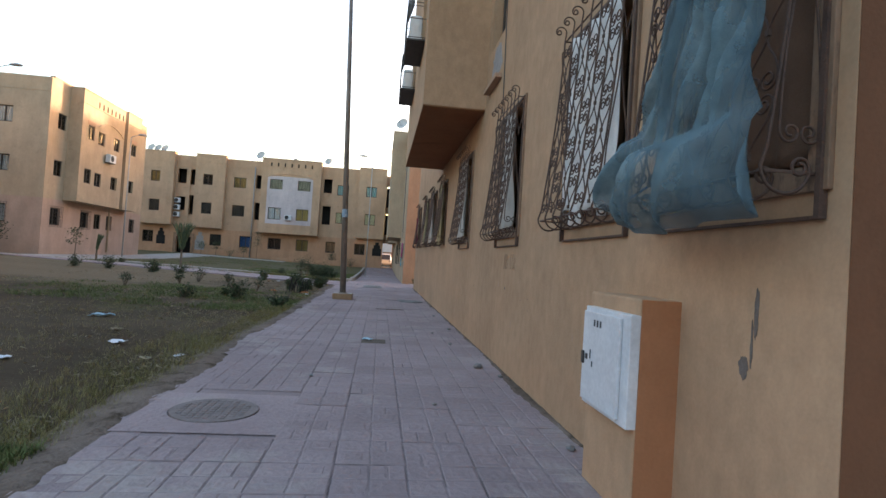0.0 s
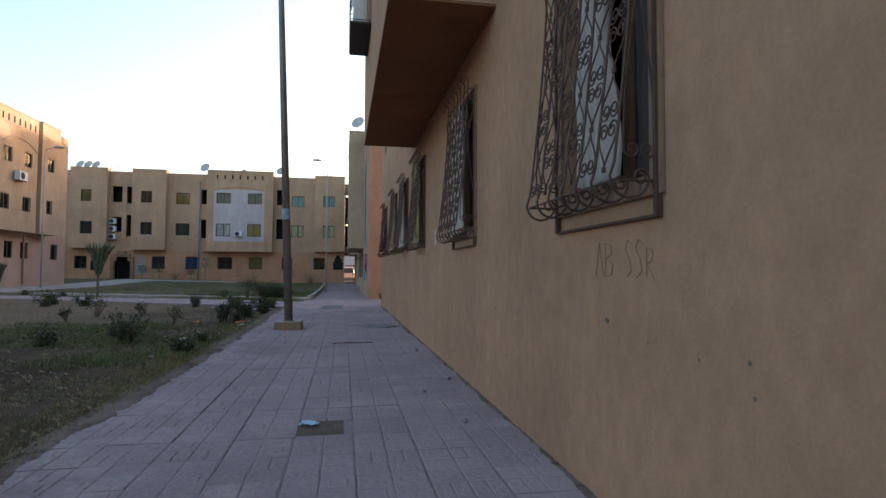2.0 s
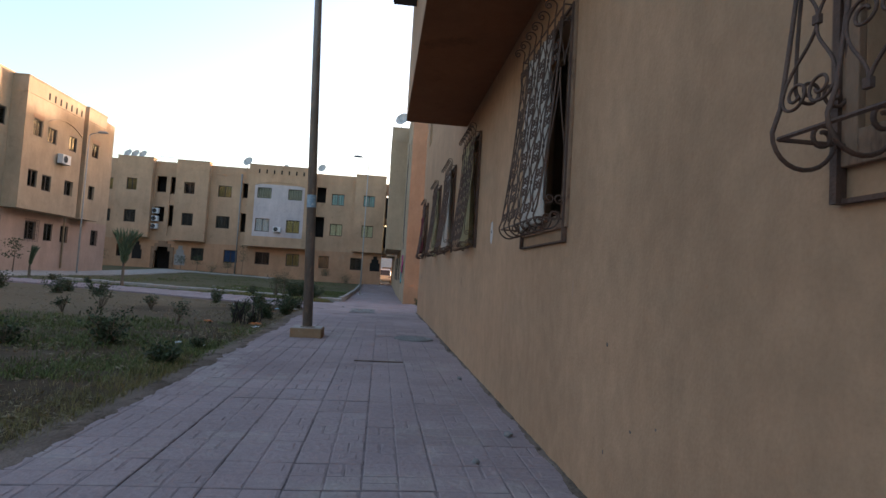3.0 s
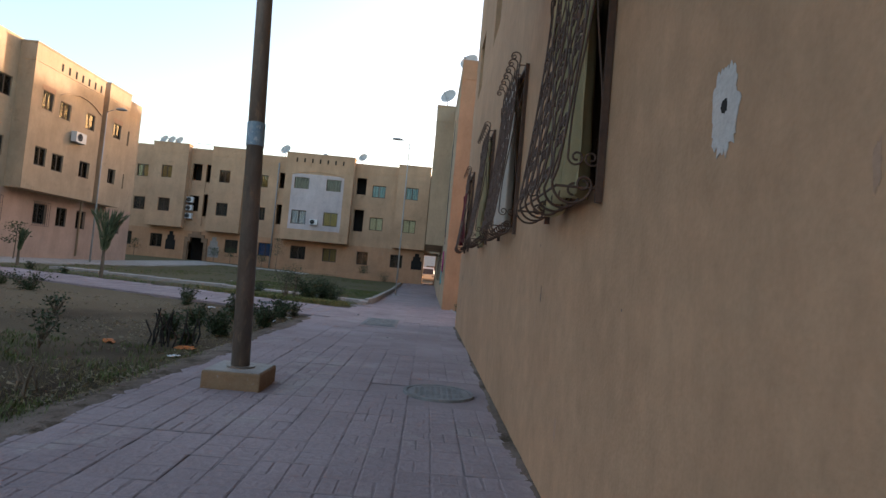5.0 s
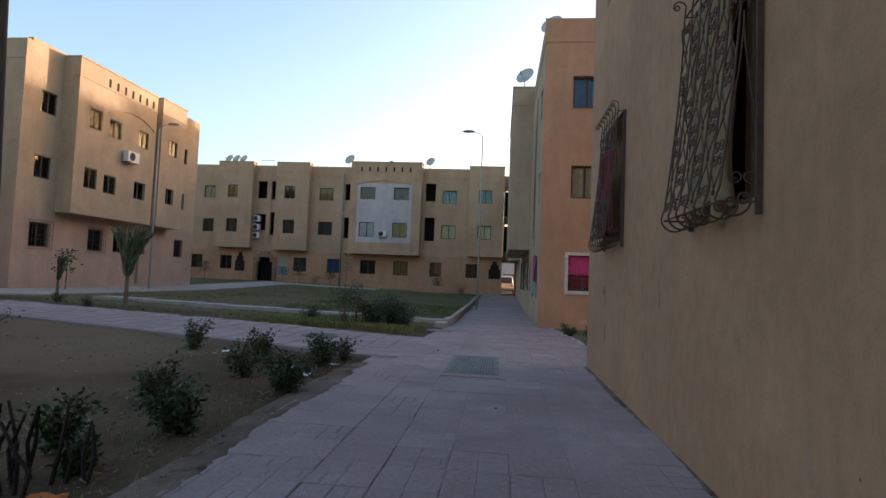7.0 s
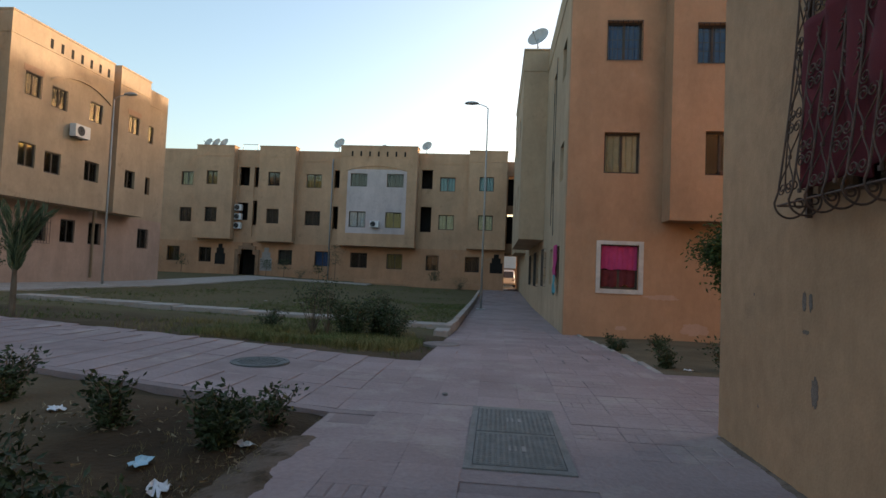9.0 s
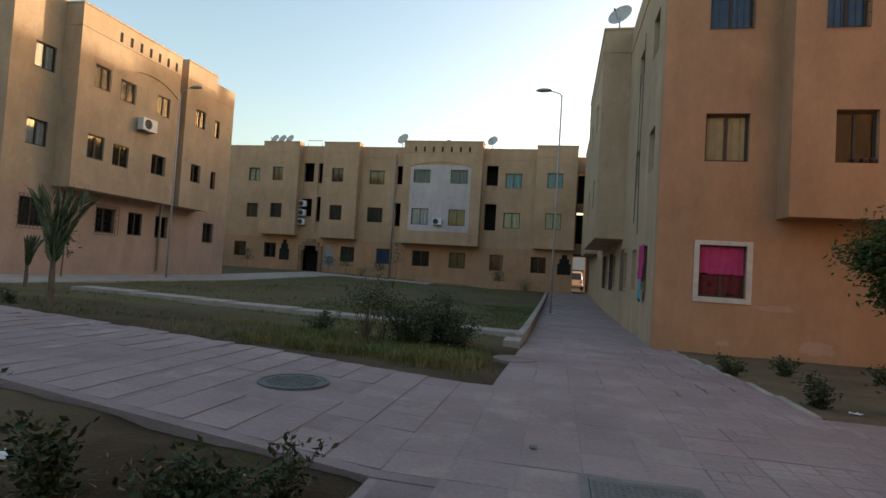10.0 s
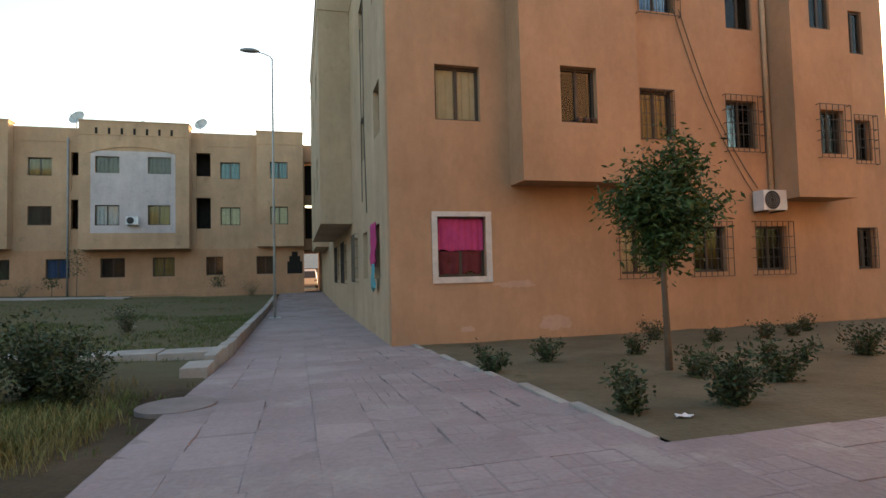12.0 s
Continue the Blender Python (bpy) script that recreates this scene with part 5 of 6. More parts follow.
def tree(x, y, seed):
    rng = random.Random(seed)
    e = thing("tree", x, y, ground_z(x, y) - 0.05, "small leafy tree with a thin trunk in a soil bed", "tree")
    tb = bmesh.new()
    tube(tb, [(0, 0, 0), (0.01, 0.02, 0.5), (-0.02, 0.0, 1.0), (0.02, 0.01, 1.5), (0.03, 0.02, 2.1)], [0.045, 0.037, 0.033, 0.028, 0.012], 9)
    ends = []
    for k in range(26):
        a, z0 = rng.uniform(0, 6.28), rng.uniform(1.35, 1.95)
        r, up = rng.uniform(0.2, 0.52), rng.uniform(-0.12, 0.85)
        if up > 0.5 or up < 0.02:
            r *= 0.65
        p = [Vector((0.02, 0.01, z0)), Vector((math.cos(a) * r * 0.5, math.sin(a) * r * 0.5, z0 + up * 0.4)), Vector((math.cos(a) * r, math.sin(a) * r, z0 + up))]
        tube(tb, p, [0.014, 0.009, 0.004], 5)
        ends += [(p[1], 0.6), (p[2], 1.0), (p[1].lerp(p[2], 0.5), 0.8)]
    part("trunk", tb, BARK, e, smooth=True)
    verts, faces = [], []
    for c, f in ends:
        for k in range(100):
            p = c + Vector((rng.gauss(0, 1), rng.gauss(0, 1), rng.gauss(0, 0.8))) * 0.135
            way = Vector((rng.uniform(-1, 1), rng.uniform(-1, 1), rng.uniform(-0.9, 0.35)))
            leaf_at(verts, faces, p, way, rng.uniform(0.06, 0.115), rng, 0.38)
    cloud_mesh("crown", verts, faces, LEAF, e)


tree(4.5, 32.6, 11)


def palm(x, y, h, seed):
    rng = random.Random(seed)
    e = thing("palm", x, y, ground_z(x, y) - 0.05, "young palm with upright grey-green fronds", "palm", "young palms")
    tb = bmesh.new()
    tube(tb, [(0, 0, 0), (0, 0, h * 0.22), (0, 0, h * 0.42)], [0.06, 0.052, 0.04], 9)
    part("trunk", tb, BARK, e)
    verts, faces = [], []
    for k in range(9):
        a, out = rng.uniform(0, 6.28), rng.uniform(0.05, 0.22)
        pts = [Vector((math.cos(a) * out * h * t**1.5, math.sin(a) * out * h * t**1.5, h * (0.38 + 0.62 * t * (1 - 0.15 * t)))) for t in (0, 0.2, 0.4, 0.6, 0.8, 1)]
        for i in range(5):
            for q in range(5):
                p = pts[i].lerp(pts[i + 1], q / 5)
                along = (pts[i + 1] - pts[i]).normalized()
                s = along.cross(Vector((math.cos(a + 1), math.sin(a + 1), 0.2))).normalized()
                for sign in (1, -1):
                    leaf_at(verts, faces, p, along * 0.9 + s * sign * 0.4, h * 0.15, rng, 0.08)
    cloud_mesh("fronds", verts, faces, PALMLEAF, e)


palm(-8.6, 32.0, 2.2, 1)
palm(-14.7, 36.8, 1.5, 2)


# small trees against the far building
def sapling(x, y, h, seed):
    rng = random.Random(seed)
    e = thing("sapling", x, y, ground_z(x, y) - 0.05, "slender sapling against a rendered wall", "sapling", "saplings")
    part("trunk", tube(bmesh.new(), [(0, 0, 0), (0.03, 0, h * 0.5), (0.0, 0.02, h * 0.95)], [0.03, 0.022, 0.01], 6), BARK, e)
    verts, faces = [], []
    for k in range(260):
        t = rng.uniform(0.45, 1.0)
        p = Vector((rng.gauss(0, 0.22), rng.gauss(0, 0.22), h * t))
        leaf_at(verts, faces, p, (rng.uniform(-1, 1), rng.uniform(-1, 1), rng.uniform(-0.4, 0.6)), rng.uniform(0.08, 0.15), rng)
    cloud_mesh("crown", verts, faces, BUSHLEAF, e)


for k, (x, y, h) in enumerate(((-22.1, 38.6, 1.5), (-20.9, 38.6, 1.8), (-18.0, 41.0, 1.8), (-28.9, 64.8, 1.9), (-25.0, 64.6, 1.6), (-18.0, 64.9, 1.4), (-16.4, 64.6, 1.5), (-12.2, 64.4, 2.9), (-4.4, 64.8, 1.3), (-13.6, 64.7, 1.2))):
    sapling(x, y, h, 50 + k)


def plot_ok(x, y):
    if on_path(x, y) or -20.4 < x < -17.1 and y > 10 or x > 2.2 or x < -19:
        return False
    return not (x > -0.98 and y < 30 or x > -0.66)


def tufts(name, count, spans, size, material, label, seed, dens=0.5, freq=0.35, thin=0.10):
    """Many small blades over stretches of the plots, thicker where broad noise is high."""
    rng = random.Random(seed)
    verts, faces = [], []
    made = tries = 0
    while made < count and tries < count * 14:
        tries += 1
        x0, x1, y0, y1 = spans[rng.randrange(len(spans))]
        x, y = rng.uniform(x0, x1), rng.uniform(y0, y1)
        if not plot_ok(x, y) or noise.noise((x * freq, y * freq, seed)) < rng.uniform(-0.35, 0.6) + (0.35 - dens):
            continue
        z = ground_z(x, y) - 0.027 + 0.05 * noise.noise((x * 0.5, y * 0.5, 0)) - 0.02
        for q in range(rng.randint(4, 7)):
            a, h = rng.uniform(0, 6.28), size * rng.uniform(0.5, 1.4)
            lx, ly = math.cos(a) * h * rng.uniform(0.2, 0.9), math.sin(a) * h * rng.uniform(0.2, 0.9)
            w = h * thin
            bx, by = x + rng.uniform(-0.05, 0.05), y + rng.uniform(-0.05, 0.05)
            k = len(verts)
            px, py = -math.sin(a) * w, math.cos(a) * w
            verts += [(bx - px, by - py, z), (bx + px, by + py, z), (bx + lx * 0.45 + px * 0.7, by + ly * 0.45 + py * 0.7, z + h * 0.62), (bx + lx * 0.45 - px * 0.7, by + ly * 0.45 - py * 0.7, z + h * 0.62), (bx + lx, by + ly, z + h * 0.92)]
            faces += [(k, k + 1, k + 2, k + 3), (k + 3, k + 2, k + 4)]
        made += 1
    return tagged(cloud_mesh(name, verts, faces, material), label, "grass", kind="stuff")


tufts("dry_grass", 5200, [(-1.95, -1.0, 3.5, 27), (-4.5, -0.7, 6, 20)], 0.06, GRASSM, "short dry yellow grass along the path's edge", 3, 0.45, 0.5, 0.02)
tufts("edge_grass", 5200, [(-1.85, -1.0, 3.5, 12.5), (-1.45, -1.0, 3.5, 17)], 0.075, OLIVEGRASS, "olive and yellow grass fringing the paving", 31, 0.6, 0.7, 0.018)
tufts("plot_grass", 4200, [(-7, -0.7, 5, 20), (-12, -4, 14, 20)], 0.05, OLIVEGRASS, "patchy olive grass on dry soil", 17, 0.4, 0.4, 0.024)
tufts("green_weeds", 7000, [(-3.8, -1.0, 15.5, 21.5), (-5.6, -1.0, 16, 21), (-6.8, -1.0, 15.5, 20), (-1.4, -1.0, 4, 8)], 0.07, GREENGRASS, "low green weeds over dry soil", 4, 0.46, 0.8, 0.05)
tufts("dry_long_grass", 2200, [(-6.5, -1.2, 31.4, 34.6), (-4.6, -1.2, 31.2, 33.4), (-3.2, -0.9, 30.9, 32.4)], 0.14, OLIVEGRASS, "long dry grass round a shrub clump", 52, 0.45, 0.9, 0.016)
tufts("long_grass", 2800, [(-4.4, -1.8, 31.6, 33.4), (-3.6, -1.2, 31.2, 32.4), (-5.0, -3.0, 31.6, 33.8), (-2.6, -1.0, 31.6, 33.8), (-3.9, -2.4, 31.4, 32.9)], 0.14, GREENGRASS, "long green grass round a shrub clump", 5, 0.45, 1.1, 0.018)
tufts("field_grass", 9500, [(-16.5, -0.6, 30.6, 62.0), (-8, -0.6, 35, 50)], 0.08, GREENGRASS, "patchy green grass over a wide plot", 6, 0.30, 0.35, 0.06)


def litter_straw(count, spans, seed):
    rng = random.Random(seed)
    verts, faces = [], []
    for k in range(count):
        x0, x1, y0, y1 = spans[rng.randrange(len(spans))]
        x, y = rng.uniform(x0, x1), rng.uniform(y0, y1)
        if not plot_ok(x, y) or noise.noise((x * 0.6, y * 0.6, seed)) + 0.5 * noise.noise((x * 2.1, y * 2.1, seed)) < rng.uniform(-0.3, 0.45):
            continue
        z = ground_z(x, y) - 0.02 + 0.05 * noise.noise((x * 0.5, y * 0.5, 0)) + 0.025 * noise.noise((x * 1.9, y * 1.9, 4)) + rng.uniform(0, 0.012)
        a, ln, w = rng.uniform(0, 6.28), rng.uniform(0.008, 0.035), rng.uniform(0.001, 0.004)
        c, s = math.cos(a), math.sin(a)
        i = len(verts)
        verts += [(x - c * ln - s * w, y - s * ln + c * w, z), (x - c * ln + s * w, y - s * ln - c * w, z), (x + c * ln + s * w, y + s * ln - c * w, z + rng.uniform(0, 0.03)), (x + c * ln - s * w, y + s * ln + c * w, z + rng.uniform(0, 0.02))]
        faces.append((i, i + 1, i + 2, i + 3))
    return tagged(cloud_mesh("straw_litter", verts, faces, STRAW), "scattered straw and dead leaves on dry soil", "litter", kind="stuff")


litter_straw(21000, [(-1.5, -1.0, 4, 26), (-6, -1.0, 4, 20), (-3.3, -1.0, 4, 27), (-9, -1.0, 18, 27)], 8)


def spill(name, side_x, y0, y1, reach, sign, seed, label, apron=0.05):
    """Dust and soil that has crept over the edge of the paving, sloping away beside it."""
    b = bmesh.new()
    prev = None
    n = int((y1 - y0) / 0.06)
    for k in range(n + 1):
        y = y0 + (y1 - y0) * k / n
        w = reach * max(0.05, 0.45 + 0.75 * noise.noise((y * 0.45, seed, 0)) + 0.35 * noise.noise((y * 2.1, seed, 3)) + 0.22 * noise.noise((y * 8.0, seed, 5)))
        z = ground_z(side_x, y)
        row = []
        for q in range(9):
            t = q / 8
            px = side_x - sign * apron + sign * (w + apron) * t
            d = (px - side_x) * sign
            h = 0.005 * (1 - max(0.0, d) / max(w, 0.01)) if d > 0 else 0.005 - 0.045 * (min(1.0, -d / max(apron, 0.01))) ** 1.3
            h += 0.006 * noise.noise((px * 6, y * 6, seed)) + 0.005 * noise.noise((px * 19, y * 19, seed))
            row.append(b.verts.new((px, y, z + h - (0.012 if q == 8 else 0))))
        if prev:
            for i in range(8):
                b.faces.new((prev[i], prev[i + 1], row[i + 1], row[i]))
        prev = row
    return tagged(part(name, b, SPILL, smooth=True), label, "dust", kind="stuff")


spill("soil_spill", -0.95, 2.0, 26.5, 0.24, 1, 3.0, "dusty soil creeping over the paving's edge", 0.3)
spill("wall_dust", 2.22, 6.3, 27.2, 0.11, -1, 8.0, "dust and grit along the foot of the wall")

# ---- loose litter ----
def scrap(x, y, size, material, label, seed, name="litter_scrap", high=0.0):
    rng = random.Random(seed)
    n = 5
    b = bmesh.new()
    vs = [[b.verts.new(((i / n - 0.5) * size * rng.uniform(0.8, 1.1), (j / n - 0.5) * size * 0.6 * rng.uniform(0.8, 1.1), size * 0.16 * rng.random())) for i in range(n + 1)] for j in range(n + 1)]
    for j in range(n):
        for i in range(n):
            if (i, j) not in ((0, 0), (n - 1, 0), (0, n - 1)):
                b.faces.new((vs[j][i], vs[j][i + 1], vs[j + 1][i + 1], vs[j + 1][i]))
    ob = part(name, b, material)
    ob.modifiers.new("thickness", "SOLIDIFY").thickness = 0.003
    soil = -0.018 + 0.05 * noise.noise((x * 0.5, y * 0.5, 0)) if plot_ok(x, y) else 0.004
    ob.matrix_basis = pose(x, y, ground_z(x, y) + soil + high, 0, 0, rng.uniform(0, 360))
    return tagged(ob, label, "litter", "loose litter")


for k, (x, y, s, m, lab) in enumerate(((-3.31, 13.51, 0.34, CYANP, "crumpled pale blue plastic bag on soil"), (-2.18, 11.47, 0.2, PAPER, "torn white paper on dry soil"), (-4.19, 11.52, 0.22, PAPER, "torn white paper on dry soil"),
        (-1.71, 7.51, 0.22, CYANP, "crumpled blue wrapper on dry soil"), (-2.16, 7.56, 0.2, PAPER, "torn white paper on dry soil"), (-1.36, 7.34, 0.14, PAPER, "small white wrapper at the path's edge"), (-2.61, 10.21, 0.18, PAPER, "torn white paper on dry soil"),
        (-1.53, 10.66, 0.14, STRAW, "scrap of cardboard at the path's edge"), (-1.29, 10.89, 0.12, PAPER, "small white wrapper at the path's edge"), (0.68, 12.62, 0.14, CYANP, "blue wrapper in a gap of the paving"), (-1.78, 18.43, 0.16, PAPER, "white wrapper beside a stump"),
        (-1.43, 18.28, 0.14, PAPER, "white wrapper beside a stump"), (-2.28, 21.50, 0.22, ORANGEP, "orange plastic scrap on dry soil"), (-1.38, 21.56, 0.24, ORANGEP, "orange plastic scrap on dry soil"), (-1.28, 21.02, 0.14, PAPER, "white wrapper on dry soil"),
        (-1.43, 25.45, 0.2, PAPER, "crumpled white bag under a shrub"), (-1.33, 26.28, 0.16, PAPER, "crumpled white bag under a shrub"), (-3.08, 26.67, 0.18, PAPER, "crumpled white bag in dry soil"), (-1.73, 25.74, 0.2, CYANP, "green-white wrapper on dry soil"),
        (-2.93, 9.00, 0.16, PAPER, "torn white paper on dry soil"), (-3.53, 9.90, 0.16, STRAW, "scrap of cardboard on dry soil"), (-2.53, 12.24, 0.14, STRAW, "scrap of cardboard on dry soil"), (3.10, 30.60, 0.12, PAPER, "white scrap in the planting bed"))):
    scrap(x, y, s, m, lab, 700 + k)


def stone(x, y, r, seed, label="loose stone on the paving", z=0.0):
    rng = random.Random(seed)
    b = bmesh.new()
    bmesh.ops.create_icosphere(b, subdivisions=2, radius=r)
    for v in b.verts:
        v.co *= 1 + 0.35 * noise.noise(v.co * (1.5 / r) + Vector((seed, 0, 0)))
        v.co.z *= 0.6
    ob = part("stone", b, LIDCONC)
    ob.matrix_basis = pose(x, y, ground_z(x, y) + r * 0.42 + z, 0, 0, rng.uniform(0, 360))
    return tagged(ob, label, "stone", "loose stones")


for k, (x, y, r) in enumerate(((1.96, 10.85, 0.055), (2.12, 10.4, 0.03), (1.85, 12.5, 0.03), (1.7, 13.6, 0.025), (1.3, 9.2, 0.02), (2.05, 14.2, 0.035), (0.2, 10.1, 0.02), (2.1, 8.2, 0.03), (-0.1, 28.1, 0.03), (2.0, 16.4, 0.03), (0.9, 24.2, 0.015))):
    stone(x, y, r, 20 + k)


# ---- fixtures on the buildings ----
def ac_unit(f, u, z, label, w=0.85, h=0.55):
    p = f.p(u, z, -0.02)
    e = thing("air_conditioner", *p, label, "air conditioner", "outdoor units")
    ux, uy = (1, 0) if f.axis == "y" else (0, 1)
    out = -f.inward

    def bx(a0, a1, d0, d1, z0, z1, bev=0.0):
        d0, d1 = sorted((d0 * out, d1 * out))
        return boxed(*(a0, a1, d0, d1) if ux else (d0, d1, a0, a1), z0, z1, bev)

    part("casing", bx(-w / 2, w / 2, 0.05, 0.35, 0, h, 0.012), WHITEMETAL, e)
    gb = bmesh.new()
    for k, r in enumerate((0.06, 0.11, 0.16, 0.21)):
        pts = []
        for q in range(25):
            a = 2 * math.pi * q / 24
            c, s = -w * 0.14 + r * math.cos(a), h / 2 + r * math.sin(a)
            pts.append((c, out * 0.358, s) if ux else (out * 0.358, c, s))
        tube(gb, pts, 0.006, 4, False)
    part("fan_guard", gb, GREYPLASTIC, e)
    # near-black disc on the closed casing paints the shade behind the fan guard
    db = bmesh.new()
    vs = []
    for q in range(24):
        a = 2 * math.pi * q / 24
        c, s = -w * 0.14 + 0.21 * math.cos(a), h / 2 + 0.21 * math.sin(a)
        vs.append(db.verts.new((c, out * 0.353, s) if ux else (out * 0.353, c, s)))
    db.faces.new(vs)
    part("fan_opening_shade", db, DARK, e)
    for a in (-w * 0.35, w * 0.35):
        part("bracket", bx(a - 0.02, a + 0.02, -0.02, 0.36, -0.03, -0.002), BLACKIRON, e)
    return e


bayf = Face("x", WX - 0.95, 1)


def window_cage(f, u, z, w, h, out, label):
    """An iron cage over an upper window, with a tray below and washing inside."""
    e = thing("window_cage", *f.p(u, z, 0.0), label, "window grille", "iron cages on the bay")
    k = -f.inward * out
    part("tray", boxed(min(k, 0), max(k, 0), -w / 2, w / 2, -0.03, 0.0, 0.004), BLACKIRON, e)
    gb = bmesh.new()
    n = 9
    for i in range(n + 1):
        y = -w / 2 + w * i / n
        tube(gb, [(0, y, h), (k * 0.55, y, h), (k, y, h * 0.6), (k, y, 0.0)], 0.008, 4)
    for q in (0.02, 0.3, 0.6):
        tube(gb, [(0, -w / 2, h * q), (k, -w / 2, h * q), (k, w / 2, h * q), (0, w / 2, h * q)], 0.008, 4)
    part("bars", gb, BLACKIRON, e, "dark iron bars")
    for q in (-0.22, 0.2):
        part("cushion", boxed(min(k * 0.15, k * 0.85), max(k * 0.15, k * 0.85), q * w - 0.18, q * w + 0.17, 0.002, h * 0.42, 0.06), PALECLOTH if q < 0 else GREYCLOTH, e, "folded washing")
    return e


for u in (14.1, 16.7):
    for z in (4.75, 7.7):
        window_cage(bayf, u, z, 1.2, 1.1, 0.3, "dark iron window cage holding washing on a tan bay")
ac_unit(front, 10.98, 2.3, "white outdoor air conditioner above a barred window", 0.66, 0.46)
ac_unit(Face("x", LX + 0.8, -1), 44.75, 6.5, "white outdoor air conditioner on a tan bay")
ac_unit(Face("y", 65.2, 1), -9.35, 4.6, "white outdoor air conditioner on a pale panel", 0.7, 0.5)
for z in (4.2, 4.95, 5.7):
    ac_unit(Face("y", 66.2, 1), -21.1, z, "white outdoor air conditioner beside a balcony", 0.6, 0.5)


def dish(x, y, z, r, yaw, label="grey satellite dish on a roof parapet"):
    e = thing("satellite_dish", x, y, z, label, "satellite dish", "satellite dishes", yaw)
    part("mast", tube(bmesh.new(), [(0, 0, 0), (0, 0, r * 1.3)], 0.025, 8), GREYPLASTIC, e)
    b = bmesh.new()
    n, k = 24, 5
    rings = []
    for thick in (0.0, 0.02):
        for q in range(1, k + 1):
            rr = r * q / k
            rings.append([b.verts.new((rr * math.cos(2 * math.pi * i / n), -0.10 + 0.28 * rr * rr / r - thick, rr * math.sin(2 * math.pi * i / n) * 1.05)) for i in range(n)])
    for s in (0, k):
        c = b.verts.new((0, -0.10 - (0.02 if s else 0), 0))
        for i in range(n):
            b.faces.new((c, rings[s][i], rings[s][(i + 1) % n]))
        for q in range(k - 1):
            for i in range(n):
                b.faces.new((rings[s + q][i], rings[s + q + 1][i], rings[s + q + 1][(i + 1) % n], rings[s + q][(i + 1) % n]))
    for v in b.verts:
        v.co = Matrix.Rotation(radians(28), 3, "X") @ v.co + Vector((0, 0, r * 1.3 + 0.1))
    part("reflector", b, DISHM, e, smooth=True)
    part("feed_arm", tube(bmesh.new(), [(0, -0.08, r * 0.55), (0, r * 1.0, r * 1.55)], 0.012, 6), GREYPLASTIC, e)
    part("feed", tube(bmesh.new(), [(0, r * 0.95, r * 1.5), (0, r * 1.1, r * 1.62)], 0.035, 8), GREYPLASTIC, e)


dish(1.75, 45.2, 10.53, 0.45, 150)
dish(2.5, 39.4, 10.35, 0.42, 150)
for x, z, r in ((-12.9, 10.85, 0.48), (-5.6, 10.85, 0.42), (-9.2, 10.85, 0.28), (-22.9, 10.85, 0.4), (-23.6, 10.85, 0.4), (-24.3, 10.85, 0.4), (-29.0, 10.85, 0.4)):
    dish(x, 66.35, z, r, 160)
pipe = thing("roof_rail", -20.6, 66.4, 10.85, "thin metal rail on a far roof", "rail")
part("rail", tube(bmesh.new(), [(-0.6, 0, 0), (-0.6, 0, 0.5), (0.7, 0, 0.5), (0.7, 0, 0)], 0.03, 6), WHITEMETAL, pipe)


def downpipe(f, u, z0, z1, material, label):
    p = f.p(u, z0, -0.06)
    e = thing("downpipe", *p, label, "downpipe", "downpipes")
    part("pipe", tube(bmesh.new(), [(0, 0, 0), (0, 0, z1 - z0)], 0.055, 10), material, e, smooth=True)
    for k in range(1, 5):
        q = bmesh.new()
        z = (z1 - z0) * k / 5
        part("clip", tube(q, [(0, 0, z - 0.02), (0, 0, z + 0.02)], 0.066, 10), material, e)


downpipe(front, 11.2, 2.4, 10.2, TAN, "tan rainwater pipe beside a bay")
downpipe(ff, -13.3, 0.0, 10.2, GREYPLASTIC, "grey rainwater pipe beside the middle block")
downpipe(east, 47.15, 0.3, 9.3, TAN, "tan rainwater pipe between two bays")


def cable(points, r, label, sag=0.0):
    b = bmesh.new()
    pts = []
    for a, c in zip(points, points[1:]):
        for k in range(8):
            t = k / 8
            p = Vector(a).lerp(Vector(c), t)
            p.z -= sag * 4 * t * (1 - t)
            pts.append(p)
    pts.append(Vector(points[-1]))
    return tagged(part("cable", tube(b, pts, r, 5), BLACKIRON), label, "cable", "cables")


cable([(8.75, 37.57, 6.9), (9.5, 37.57, 4.8), (10.7, 37.57, 2.75)], 0.008, "thin cable sagging down an orange wall", 0.1)
cable([(8.9, 37.57, 6.9), (9.75, 37.57, 4.6), (10.85, 37.57, 2.85)], 0.008, "thin cable sagging down an orange wall", 0.1)
cable([(2.17, 40.9, 8.6), (2.16, 41.0, 5.0), (2.17, 40.8, 2.6)], 0.012, "thin cable hanging down a tan wall")
cable([(2.17, 41.6, 7.6), (2.16, 41.5, 5.0), (2.17, 41.7, 3.0)], 0.012, "thin cable hanging down a tan wall")
cable([(WX - 0.02, 11.55, 6.5), (WX - 0.03, 11.6, 5.0), (WX - 0.02, 11.5, 3.1)], 0.007, "thin cable hanging down a tan wall")
